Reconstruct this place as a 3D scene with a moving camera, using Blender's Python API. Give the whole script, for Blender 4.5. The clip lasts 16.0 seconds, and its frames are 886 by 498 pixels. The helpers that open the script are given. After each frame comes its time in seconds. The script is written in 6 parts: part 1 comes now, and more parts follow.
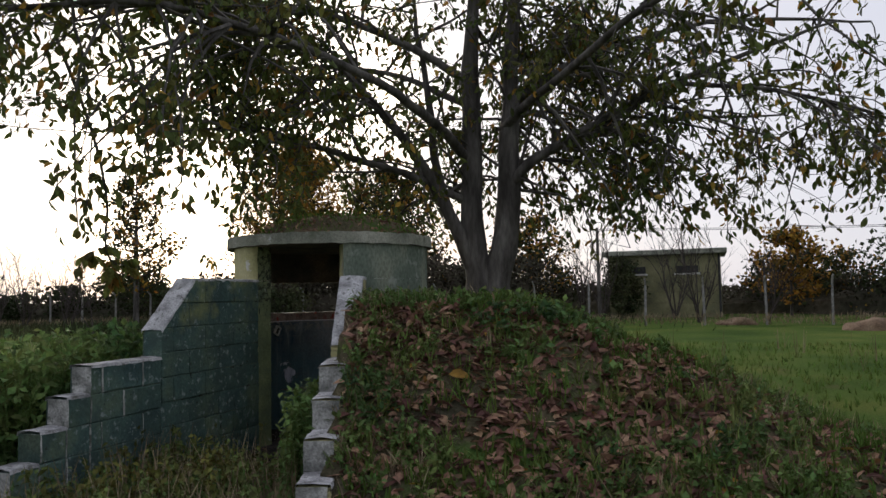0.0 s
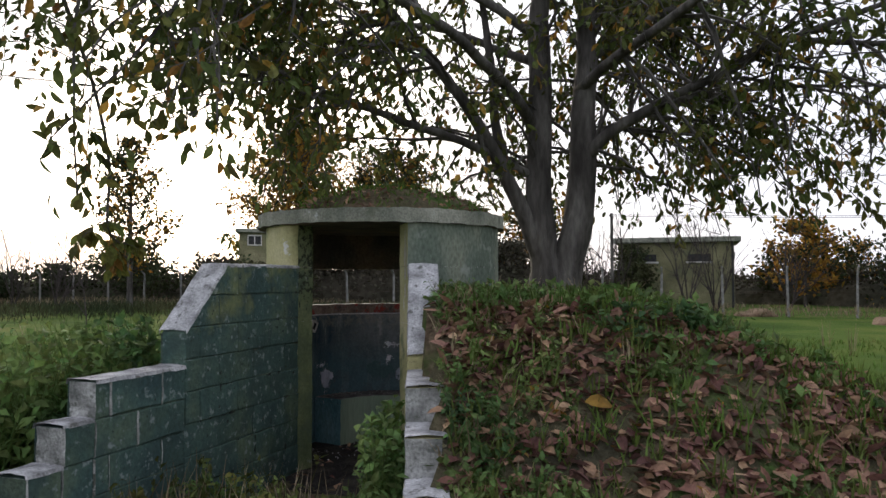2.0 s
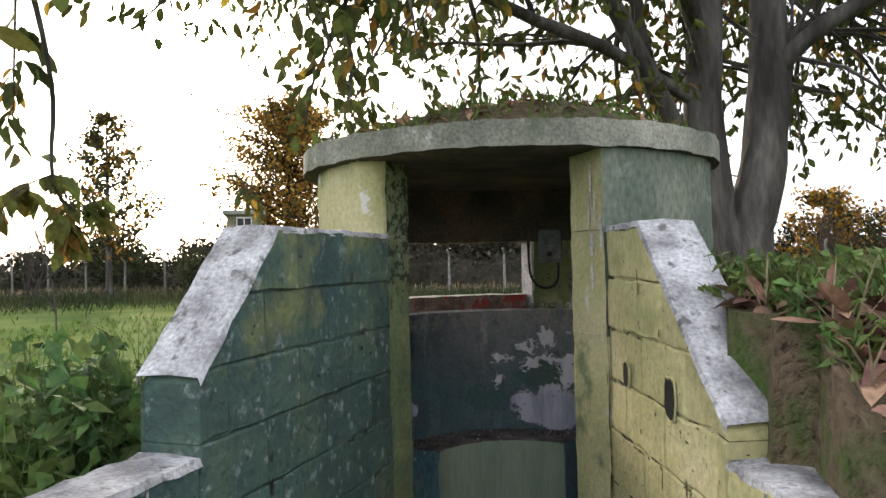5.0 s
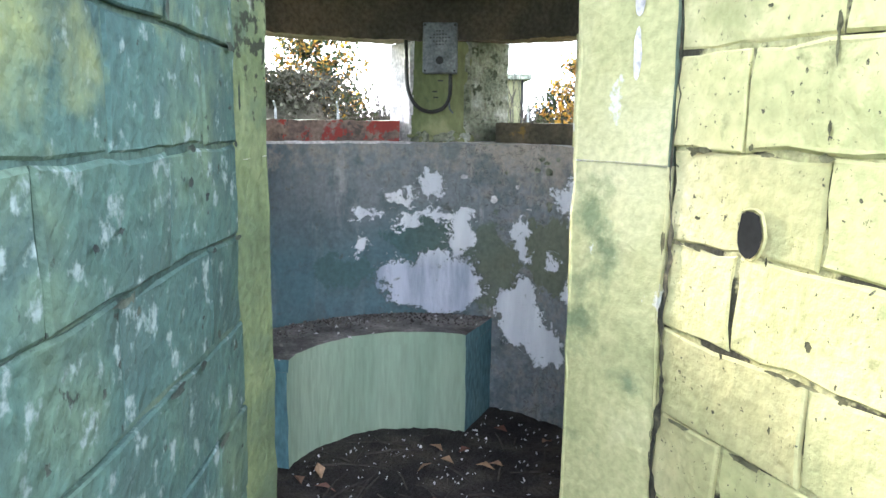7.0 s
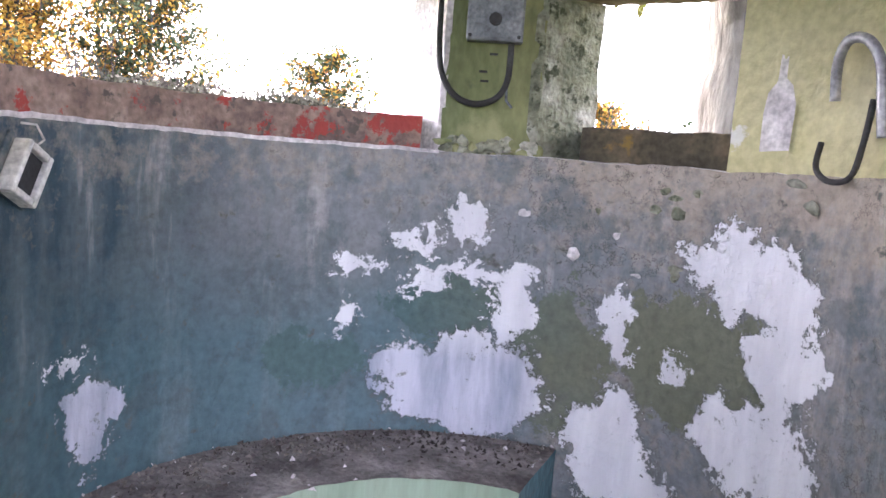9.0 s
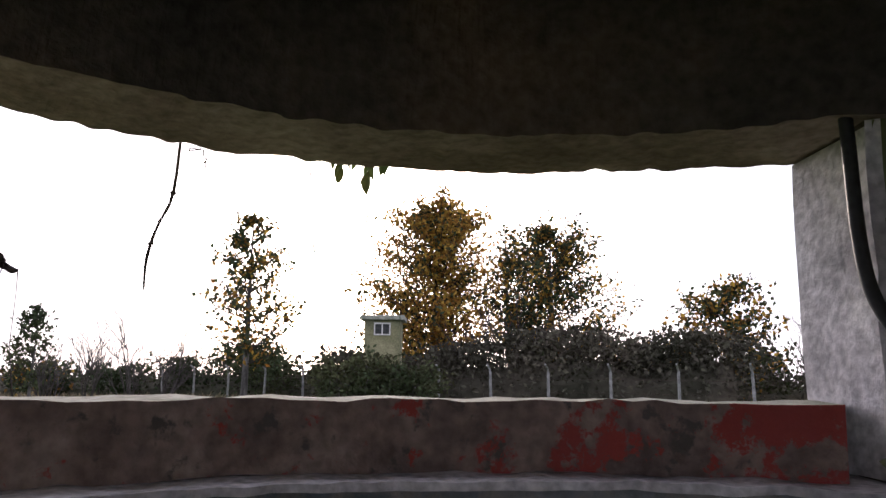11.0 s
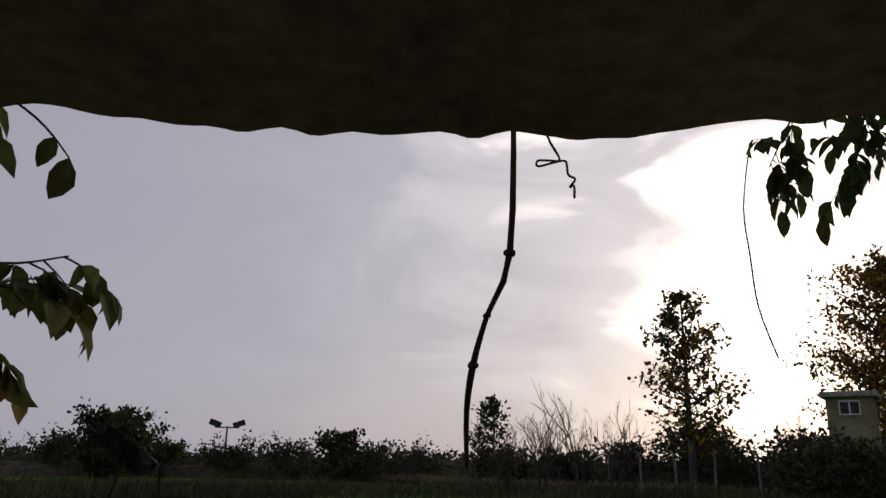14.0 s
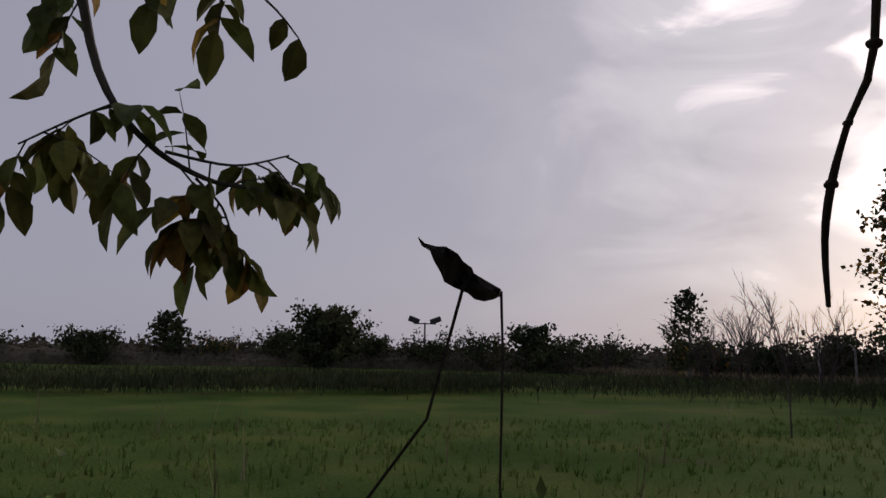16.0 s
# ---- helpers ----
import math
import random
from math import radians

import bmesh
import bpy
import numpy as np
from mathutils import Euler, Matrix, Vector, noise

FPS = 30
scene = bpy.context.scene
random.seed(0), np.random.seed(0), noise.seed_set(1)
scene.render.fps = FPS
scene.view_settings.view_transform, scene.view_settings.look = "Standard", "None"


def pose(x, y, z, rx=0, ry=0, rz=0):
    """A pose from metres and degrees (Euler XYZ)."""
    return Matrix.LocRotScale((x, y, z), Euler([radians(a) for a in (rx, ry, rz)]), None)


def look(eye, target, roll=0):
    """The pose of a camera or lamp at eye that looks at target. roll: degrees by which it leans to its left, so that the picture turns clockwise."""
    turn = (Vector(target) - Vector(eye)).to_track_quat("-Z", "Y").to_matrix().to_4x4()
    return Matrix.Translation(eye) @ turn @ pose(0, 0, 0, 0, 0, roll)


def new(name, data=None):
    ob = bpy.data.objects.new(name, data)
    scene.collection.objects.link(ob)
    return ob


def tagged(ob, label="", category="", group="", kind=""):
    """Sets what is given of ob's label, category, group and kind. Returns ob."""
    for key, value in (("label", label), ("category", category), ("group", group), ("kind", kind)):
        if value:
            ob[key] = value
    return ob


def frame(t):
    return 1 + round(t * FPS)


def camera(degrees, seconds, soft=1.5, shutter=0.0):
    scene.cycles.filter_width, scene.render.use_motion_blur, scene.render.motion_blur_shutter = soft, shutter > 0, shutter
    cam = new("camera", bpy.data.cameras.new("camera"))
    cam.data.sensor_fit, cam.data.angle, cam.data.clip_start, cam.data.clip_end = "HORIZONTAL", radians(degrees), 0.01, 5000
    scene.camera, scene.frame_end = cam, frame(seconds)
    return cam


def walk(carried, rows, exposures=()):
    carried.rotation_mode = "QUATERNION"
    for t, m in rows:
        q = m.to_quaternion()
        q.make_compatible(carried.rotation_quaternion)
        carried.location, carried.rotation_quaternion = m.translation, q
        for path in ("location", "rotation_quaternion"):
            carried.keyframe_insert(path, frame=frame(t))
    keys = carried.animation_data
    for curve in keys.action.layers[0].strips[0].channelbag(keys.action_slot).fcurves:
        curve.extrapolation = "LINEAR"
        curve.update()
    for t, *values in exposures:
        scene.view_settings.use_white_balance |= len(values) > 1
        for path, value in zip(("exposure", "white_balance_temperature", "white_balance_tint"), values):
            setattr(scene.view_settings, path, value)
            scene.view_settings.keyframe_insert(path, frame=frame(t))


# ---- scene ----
PATH = [
    (0, (3.714, -6.247, 1.511), (3.04, -4.368, 1.637), -1.1),
    (0.5, (3.514, -6.059, 1.506), (2.801, -4.193, 1.599), -0.9),
    (1, (3.214, -5.775, 1.518), (2.486, -3.914, 1.599), 0.2),
    (1.5, (2.874, -5.511, 1.563), (2.211, -3.626, 1.642), -0.2),
    (2, (2.56, -5.208, 1.594), (1.905, -3.32, 1.675), -0.1),
    (2.5, (2.283, -4.884, 1.608), (1.599, -3.006, 1.677), 0.1),
    (3, (1.934, -4.539, 1.624), (1.257, -2.657, 1.597), -1.5),
    (3.5, (1.618, -4.148, 1.633), (0.942, -2.266, 1.585), -1.7),
    (3.7, (1.512, -3.988, 1.641), (0.829, -2.109, 1.585), -2.0),
    (5.8, (0.351, -2.531, 1.502), (-0.059, -0.575, 1.574), 0.0),
    (6, (0.262, -2.392, 1.483), (-0.061, -0.418, 1.508), -0.1),
    (6.5, (0.098, -1.968, 1.399), (-0.128, 0.015, 1.278), 0.2),
    (7, (-0.027, -1.627, 1.341), (-0.013, 0.344, 1.003), 0.8),
    (7.5, (-0.097, -1.33, 1.315), (-0.007, 0.639, 0.972), 1.5),
    (8, (-0.085, -0.954, 1.263), (-0.202, 1.018, 0.955), 1.3),
    (8.5, (-0.106, -0.657, 1.26), (-0.205, 1.322, 0.987), 4.2),
    (9, (-0.136, -0.337, 1.23), (-0.122, 1.648, 0.992), 4.3),
    (9.5, (-0.11, 0.0, 1.235), (-0.46, 1.96, 1.03), 1.5),
    (10, (-0.018, 0.313, 1.228), (-0.812, 2.14, 1.398), -1.2),
    (10.2, (-0.045, 0.384, 1.250), (-0.868, 2.19, 1.499), -0.5),
    (12.3, (-0.287, 1.081, 1.485), (-1.655, 2.47, 1.932), 0.5),
    (12.5, (-0.315, 1.097, 1.491), (-1.714, 2.451, 1.946), 0.5),
    (13, (-0.429, 1.133, 1.492), (-1.862, 2.432, 2.003), 0.1),
    (13.5, (-0.543, 1.148, 1.501), (-2.140, 2.218, 2.054), 0.0),
    (14, (-0.622, 1.138, 1.499), (-2.346, 1.991, 2.048), 1.0),
    (14.5, (-0.683, 1.123, 1.489), (-2.521, 1.768, 1.939), 2.2),
    (15, (-0.702, 1.114, 1.478), (-2.591, 1.654, 1.855), 2.1),
    (15.5, (-0.713, 1.101, 1.470), (-2.633, 1.559, 1.791), 1.9),
    (16, (-0.717, 1.087, 1.466), (-2.655, 1.500, 1.738), 1.0),
]
cam = camera(62.0, 16.0)
EXPOSURES = [(0, 0.3, 5950, 11), (1.5, 0.75, 5900, 11), (2.5, 0.95, 5900, 11), (3.5, 1.45, 5950, 11), (6, 2.3, 6200, 5), (6.5, 2.9, 5850, 2), (7, 3.9, 5450, 4), (7.5, 4.6, 5650, 8), (8, 5.0, 5650, 12), (8.5, 4.9, 5700, 19), (9, 4.3, 5650, 22), (9.5, 3.7, 5700, 25), (10.2, 2.9, 5650, 24), (12.3, -0.5, 5950, 14), (14.5, -0.75, 5850, 18), (16, -0.8, 5800, 20)]
walk(cam, [(t, look(eye, target, roll)) for t, eye, target, roll in PATH], EXPOSURES)

# ---- sky, sun ----
SUN_AZ, SUN_EL = 36.0, 9.0          # degrees left of +y, degrees above the horizon
world = bpy.data.worlds.new("sky")
scene.world = world
world.use_nodes = True
wn, wl = world.node_tree.nodes, world.node_tree.links
wn.clear()
sky = wn.new("ShaderNodeTexSky")
sky.sky_type, sky.sun_disc = "NISHITA", False
sky.sun_elevation, sky.sun_rotation = radians(SUN_EL), radians(-SUN_AZ)
sky.dust_density, sky.air_density = 2.0, 1.0
wco = wn.new("ShaderNodeTexCoord")
# a thin bank of cloud: lilac grey, breaking open round the sun
cl = wn.new("ShaderNodeTexNoise")
wmap = wn.new("ShaderNodeMapping")
wmap.inputs["Scale"].default_value = (1.5, 1.5, 3.2)
wl.new(wco.outputs["Generated"], wmap.inputs["Vector"])
wl.new(wmap.outputs["Vector"], cl.inputs["Vector"])
cl.inputs["Scale"].default_value, cl.inputs["Detail"].default_value, cl.inputs["Distortion"].default_value = 2.3, 6.0, 1.2
sd = Vector((-math.sin(radians(SUN_AZ)) * math.cos(radians(SUN_EL)), math.cos(radians(SUN_AZ)) * math.cos(radians(SUN_EL)), math.sin(radians(SUN_EL + 4))))
dot = wn.new("ShaderNodeVectorMath")
dot.operation = "DOT_PRODUCT"
dot.inputs[1].default_value = sd
nrm = wn.new("ShaderNodeVectorMath")
nrm.operation = "NORMALIZE"
wl.new(wco.outputs["Generated"], nrm.inputs[0])
wl.new(nrm.outputs["Vector"], dot.inputs[0])
# the higher, wider gap in the cloud beside the sun
gap = wn.new("ShaderNodeVectorMath")
gap.operation = "DOT_PRODUCT"
gap.inputs[1].default_value = (-math.sin(radians(51)) * math.cos(radians(20)), math.cos(radians(51)) * math.cos(radians(20)), math.sin(radians(20)))
wl.new(nrm.outputs["Vector"], gap.inputs[0])
gap_less = wn.new("ShaderNodeMath")
gap_less.operation = "SUBTRACT"
gap_less.inputs[1].default_value = 0.026
wl.new(gap.outputs["Value"], gap_less.inputs[0])
glow = wn.new("ShaderNodeMath")
glow.operation = "MAXIMUM"
wl.new(dot.outputs["Value"], glow.inputs[0])
wl.new(gap_less.outputs["Value"], glow.inputs[1])
add = wn.new("ShaderNodeMath")
add.operation = "MULTIPLY_ADD"
add.inputs[1].default_value = 0.15
wl.new(cl.outputs["Fac"], add.inputs[0])
wl.new(glow.outputs["Value"], add.inputs[2])
ramp = wn.new("ShaderNodeValToRGB")
cr = ramp.color_ramp
cr.elements[0].position, cr.elements[0].color = 0.0, (0.62, 0.60, 0.625, 1)
cr.elements[1].position, cr.elements[1].color = 1.0, (3.8, 3.3, 2.7, 1)
for p_, c_ in ((0.60, (0.70, 0.67, 0.69)), (0.84, (0.80, 0.75, 0.745)), (0.92, (0.94, 0.87, 0.83)), (0.965, (1.35, 1.24, 1.12))):
    e_ = cr.elements.new(p_)
    e_.color = (*c_, 1)
half = wn.new("ShaderNodeMath")
half.operation = "MULTIPLY_ADD"
half.inputs[1].default_value, half.inputs[2].default_value = 1.0, -0.085
wl.new(add.outputs["Value"], half.inputs[0])
wl.new(half.outputs["Value"], ramp.inputs["Fac"])
bg1, bg2, mixw, wout = wn.new("ShaderNodeBackground"), wn.new("ShaderNodeBackground"), wn.new("ShaderNodeMixShader"), wn.new("ShaderNodeOutputWorld")
bg1.inputs["Strength"].default_value, bg2.inputs["Strength"].default_value = 0.08, 1.0
wl.new(sky.outputs["Color"], bg1.inputs["Color"])
wl.new(ramp.outputs["Color"], bg2.inputs["Color"])
mixw.inputs["Fac"].default_value = 0.8
wl.new(bg1.outputs[0], mixw.inputs[1])
wl.new(bg2.outputs[0], mixw.inputs[2])
wl.new(mixw.outputs[0], wout.inputs["Surface"])

lamp = bpy.data.lights.new("sun", "SUN")
lamp.energy, lamp.angle, lamp.color = 1.5, radians(10), (1.0, 0.80, 0.58)
sun = new("sun", lamp)
sun.matrix_world = look(tuple(sd * 50), (0, 0, 0))


# ---- materials ----
def material(name, base, dark, light, scale=3.0, rough=0.85, bump=0.3, fine=60.0, stain=None, stain_lo=0.55, stain_hi=0.62, stain_scale=2.0, metal=0.0, streak=1.0, island=0.0, obj=0.0, bump_dist=0.01, translucent=0.0, gloss=0.3, relief=0.0, speckle=0.8):
    m = bpy.data.materials.new(name)
    m.use_nodes = True
    n, l = m.node_tree.nodes, m.node_tree.links
    b = n["Principled BSDF"]
    geo = n.new("ShaderNodeNewGeometry")
    mp = n.new("ShaderNodeMapping")
    mp.inputs["Scale"].default_value = (1, 1, streak)
    l.new(geo.outputs["Position"], mp.inputs["Vector"])
    big, small = n.new("ShaderNodeTexNoise"), n.new("ShaderNodeTexNoise")
    for t, s, d in ((big, scale, 6.0), (small, fine, 5.0)):
        t.inputs["Scale"].default_value, t.inputs["Detail"].default_value = s, d
        l.new(mp.outputs["Vector"], t.inputs["Vector"])
    r1 = n.new("ShaderNodeValToRGB")
    r1.color_ramp.elements[0].position, r1.color_ramp.elements[0].color = 0.32, (*dark, 1)
    r1.color_ramp.elements[1].position, r1.color_ramp.elements[1].color = 0.68, (*light, 1)
    e = r1.color_ramp.elements.new(0.5)
    e.color = (*base, 1)
    l.new(big.outputs["Fac"], r1.inputs["Fac"])
    col = r1.outputs["Color"]

    def mix(kind, fac, a, c):
        x = n.new("ShaderNodeMix")
        x.data_type, x.blend_type = "RGBA", kind
        if isinstance(fac, float):
            x.inputs["Factor"].default_value = fac
        else:
            l.new(fac, x.inputs["Factor"])
        l.new(a, x.inputs["A"])
        if isinstance(c, tuple):
            x.inputs["B"].default_value = (*c, 1)
        else:
            l.new(c, x.inputs["B"])
        return x.outputs["Result"]

    r2 = n.new("ShaderNodeValToRGB")
    r2.color_ramp.elements[0].position, r2.color_ramp.elements[0].color = 0.3, (0.55, 0.55, 0.55, 1)
    r2.color_ramp.elements[1].position, r2.color_ramp.elements[1].color = 0.7, (1.25, 1.25, 1.25, 1)
    l.new(small.outputs["Fac"], r2.inputs["Fac"])
    col = mix("MULTIPLY", speckle, col, r2.outputs["Color"])
    height = small.outputs["Fac"]
    for k, (sc, lo, hi, ss, z0, z1) in enumerate(stain or ()):
        st = n.new("ShaderNodeTexNoise")
        st.inputs["Scale"].default_value, st.inputs["Detail"].default_value, st.inputs["Roughness"].default_value = ss, 7.0, 0.62
        off = n.new("ShaderNodeVectorMath")
        off.inputs[1].default_value = (7.3 * k + 1.7, 3.1 * k, 5.9 * k)
        l.new(geo.outputs["Position"], off.inputs[0])
        l.new(off.outputs["Vector"], st.inputs["Vector"])
        f = st.outputs["Fac"]
        if z1 is not None:
            sep = n.new("ShaderNodeSeparateXYZ")
            l.new(geo.outputs["Position"], sep.inputs["Vector"])
            mr = n.new("ShaderNodeMapRange")
            mr.inputs["From Min"].default_value, mr.inputs["From Max"].default_value = z0, z1
            mr.inputs["To Min"].default_value, mr.inputs["To Max"].default_value = -0.18, 0.10
            l.new(sep.outputs["Z"], mr.inputs["Value"])
            ad = n.new("ShaderNodeMath")
            l.new(f, ad.inputs[0])
            l.new(mr.outputs["Result"], ad.inputs[1])
            f = ad.outputs["Value"]
        rm = n.new("ShaderNodeMapRange")
        rm.inputs["From Min"].default_value, rm.inputs["From Max"].default_value = lo, hi
        l.new(f, rm.inputs["Value"])
        col = mix("MIX", rm.outputs["Result"], col, sc)
    if island or obj:
        if island:
            rnd, amt = geo.outputs["Random Per Island"], island
        else:
            rnd, amt = n.new("ShaderNodeObjectInfo").outputs["Random"], obj
        hv = n.new("ShaderNodeHueSaturation")
        for key, lo, hi in (("Value", 1 - amt, 1 + amt), ("Hue", 0.5 - amt * 0.06, 0.5 + amt * 0.05)):
            mr = n.new("ShaderNodeMapRange")
            mr.inputs["To Min"].default_value, mr.inputs["To Max"].default_value = lo, hi
            l.new(rnd, mr.inputs["Value"])
            l.new(mr.outputs["Result"], hv.inputs[key])
        l.new(col, hv.inputs["Color"])
        col = hv.outputs["Color"]
    l.new(col, b.inputs["Base Color"])
    b.inputs["Roughness"].default_value, b.inputs["Metallic"].default_value = rough, metal
    b.inputs["Specular IOR Level"].default_value = gloss
    if translucent:
        tr, ms, out = n.new("ShaderNodeBsdfTranslucent"), n.new("ShaderNodeMixShader"), n["Material Output"]
        l.new(col, tr.inputs["Color"])
        ms.inputs["Fac"].default_value = translucent
        l.new(b.outputs[0], ms.inputs[1])
        l.new(tr.outputs[0], ms.inputs[2])
        l.new(ms.outputs[0], out.inputs["Surface"])
    if bump:
        bp = n.new("ShaderNodeBump")
        bp.inputs["Strength"].default_value, bp.inputs["Distance"].default_value = bump, bump_dist
        if relief:
            lump, sm = n.new("ShaderNodeTexNoise"), n.new("ShaderNodeMath")
            lump.inputs["Scale"].default_value, lump.inputs["Detail"].default_value = 11.0, 4.0
            l.new(geo.outputs["Position"], lump.inputs["Vector"])
            sm.operation = "MULTIPLY_ADD"
            sm.inputs[1].default_value = relief
            l.new(lump.outputs["Fac"], sm.inputs[0])
            l.new(height, sm.inputs[2])
            height = sm.outputs["Value"]
        l.new(height, bp.inputs["Height"])
        l.new(bp.outputs["Normal"], b.inputs["Normal"])
    return m


M = {}
M["block_yellow"] = material("yellow_painted_block", (0.52, 0.48, 0.24), (0.38, 0.37, 0.17), (0.60, 0.55, 0.32), 2.2, 0.9, 0.55, 34, [((0.27, 0.28, 0.12), 0.55, 0.68, 2.3, 0, None), ((0.62, 0.61, 0.54), 0.66, 0.74, 3.5, 0, None), ((0.075, 0.07, 0.045), 0.635, 0.665, 62.0, 0, None), ((0.24, 0.23, 0.11), 0.63, 0.72, 9.0, 0, None)], obj=0.07, bump_dist=0.014, relief=1.1, speckle=0.4)
M["block_green"] = material("mossy_painted_block", (0.060, 0.105, 0.090), (0.034, 0.062, 0.064), (0.105, 0.145, 0.095), 2.2, 0.92, 0.6, 40, [((0.048, 0.078, 0.070), 0.50, 0.64, 4.0, 0, None), ((0.20, 0.24, 0.235), 0.57, 0.67, 20.0, 0, None), ((0.19, 0.21, 0.085), 0.48, 0.66, 2.6, 1.0, 1.8), ((0.022, 0.028, 0.024), 0.645, 0.69, 28.0, 0, None)], obj=0.10, bump_dist=0.016, relief=1.2, speckle=0.55)
M["concrete"] = material("weathered_concrete", (0.27, 0.275, 0.22), (0.16, 0.17, 0.135), (0.38, 0.375, 0.31), 4.0, 0.92, 0.6, 70, [((0.13, 0.14, 0.10), 0.56, 0.66, 3.0, 0, None), ((0.55, 0.55, 0.53), 0.62, 0.70, 12.0, 0, None)])
M["coping"] = material("lichen_grey_coping", (0.42, 0.42, 0.425), (0.20, 0.20, 0.205), (0.64, 0.64, 0.65), 7.0, 0.92, 0.8, 80, [((0.14, 0.14, 0.13), 0.56, 0.66, 16.0, 0, None)])


def plaster_material():
    """Blue-grey limewash on cement, bluer at one end of the room and browner under the slots, with bare white flakes."""
    m = bpy.data.materials.new("flaking_plaster")
    m.use_nodes = True
    n, l = m.node_tree.nodes, m.node_tree.links
    b = n["Principled BSDF"]
    b.inputs["Roughness"].default_value = 0.88
    pos = n.new("ShaderNodeNewGeometry").outputs["Position"]
    sep = n.new("ShaderNodeSeparateXYZ")
    l.new(pos, sep.inputs["Vector"])

    def tex(scale, stretch=(1, 1, 1), shift=(0, 0, 0), detail=7.0, roughness=0.6):
        mp, t = n.new("ShaderNodeMapping"), n.new("ShaderNodeTexNoise")
        mp.inputs["Scale"].default_value, mp.inputs["Location"].default_value = stretch, shift
        t.inputs["Scale"].default_value, t.inputs["Detail"].default_value, t.inputs["Roughness"].default_value = scale, detail, roughness
        l.new(pos, mp.inputs["Vector"])
        l.new(mp.outputs["Vector"], t.inputs["Vector"])
        return t.outputs["Fac"]

    def ramp_of(v, a, c, lo=0.0, hi=1.0):
        r = n.new("ShaderNodeMapRange")
        for key, x in (("From Min", a), ("From Max", c), ("To Min", lo), ("To Max", hi)):
            r.inputs[key].default_value = x
        l.new(v, r.inputs["Value"])
        return r.outputs["Result"]

    def op(kind, a, c):
        x = n.new("ShaderNodeMath")
        x.operation = kind
        for i, v in enumerate((a, c)):
            if isinstance(v, float):
                x.inputs[i].default_value = v
            else:
                l.new(v, x.inputs[i])
        return x.outputs["Value"]

    def mixc(f, a, c, kind="MIX"):
        x = n.new("ShaderNodeMix")
        x.data_type, x.blend_type = "RGBA", kind
        l.new(f, x.inputs["Factor"]) if not isinstance(f, float) else None
        if isinstance(f, float):
            x.inputs["Factor"].default_value = f
        for key, v in (("A", a), ("B", c)):
            if isinstance(v, tuple):
                x.inputs[key].default_value = (*v, 1)
            else:
                l.new(v, x.inputs[key])
        return x.outputs["Result"]

    X, Y, Z = sep.outputs["X"], sep.outputs["Y"], sep.outputs["Z"]
    # the way round the wall, in tens of degrees left of +y about the room's middle
    turn = op("MULTIPLY", op("ARCTAN2", op("SUBTRACT", -0.10, X), op("SUBTRACT", Y, 0.84)), 5.7296)
    blot, run, grain = tex(3.2, shift=(3, 1, 2)), tex(9.0, (1, 1, 0.16), (5, 0, 1)), tex(48.0)
    fleck = tex(19.0, shift=(1, 8, 3), detail=8.0, roughness=0.72)
    warp = n.new("ShaderNodeTexNoise")
    warp.inputs["Scale"].default_value, warp.inputs["Detail"].default_value, warp.inputs["Roughness"].default_value = 9.0, 10.0, 0.76
    l.new(pos, warp.inputs["Vector"])
    wsep = n.new("ShaderNodeSeparateColor")
    l.new(warp.outputs["Color"], wsep.inputs["Color"])
    pu = op("ADD", turn, op("MULTIPLY", op("SUBTRACT", wsep.outputs["Red"], 0.5), 2.6))
    pz = op("ADD", Z, op("MULTIPLY", op("SUBTRACT", wsep.outputs["Green"], 0.5), 0.36))

    def patches(spots):
        """How deep a point lies in the nearest of some ragged oval patches: (turn, height, half width, half height)."""
        best = None
        for u0, z0, ru, rz in spots:
            du = op("DIVIDE", op("SUBTRACT", pu, u0), ru)
            dz = op("DIVIDE", op("SUBTRACT", pz, z0), rz)
            d = op("SUBTRACT", 1.0, op("SQRT", op("ADD", op("MULTIPLY", du, du), op("MULTIPLY", dz, dz)), 0.0))
            best = d if best is None else op("MAXIMUM", best, d)
        return best

    side = op("ADD", turn, op("MULTIPLY", op("SUBTRACT", blot, 0.5), 5.0))
    col = mixc(ramp_of(side, 3.0, 6.6), (0.215, 0.225, 0.235), (0.034, 0.066, 0.088))
    col = mixc(op("MULTIPLY", ramp_of(run, 0.45, 0.62), 0.75), col, (0.135, 0.165, 0.175))
    col = mixc(ramp_of(op("ADD", run, op("MULTIPLY", ramp_of(side, 6.0, 3.0), 0.06)), 0.60, 0.70), col, (0.33, 0.32, 0.32))
    low = op("MULTIPLY", ramp_of(op("ADD", Z, op("MULTIPLY", blot, 0.4)), 1.20, 0.95), ramp_of(side, -2.5, -0.5))
    col = mixc(op("MULTIPLY", low, 0.8), col, (0.080, 0.150, 0.172))
    brown = op("ADD", op("MULTIPLY", ramp_of(Z, 0.98, 1.2), 0.26), op("MULTIPLY", ramp_of(side, 0.5, -3.0), 0.22))
    col = mixc(op("MULTIPLY", ramp_of(op("ADD", fleck, brown), 0.68, 0.98), 0.9), col, (0.37, 0.315, 0.255))
    col = mixc(ramp_of(fleck, 0.60, 0.68), col, (0.115, 0.12, 0.11))
    crack = ramp_of(op("ABSOLUTE", op("SUBTRACT", tex(8.0, shift=(4, 4, 9), detail=9.0, roughness=0.72), 0.5), 0.0), 0.010, 0.003)
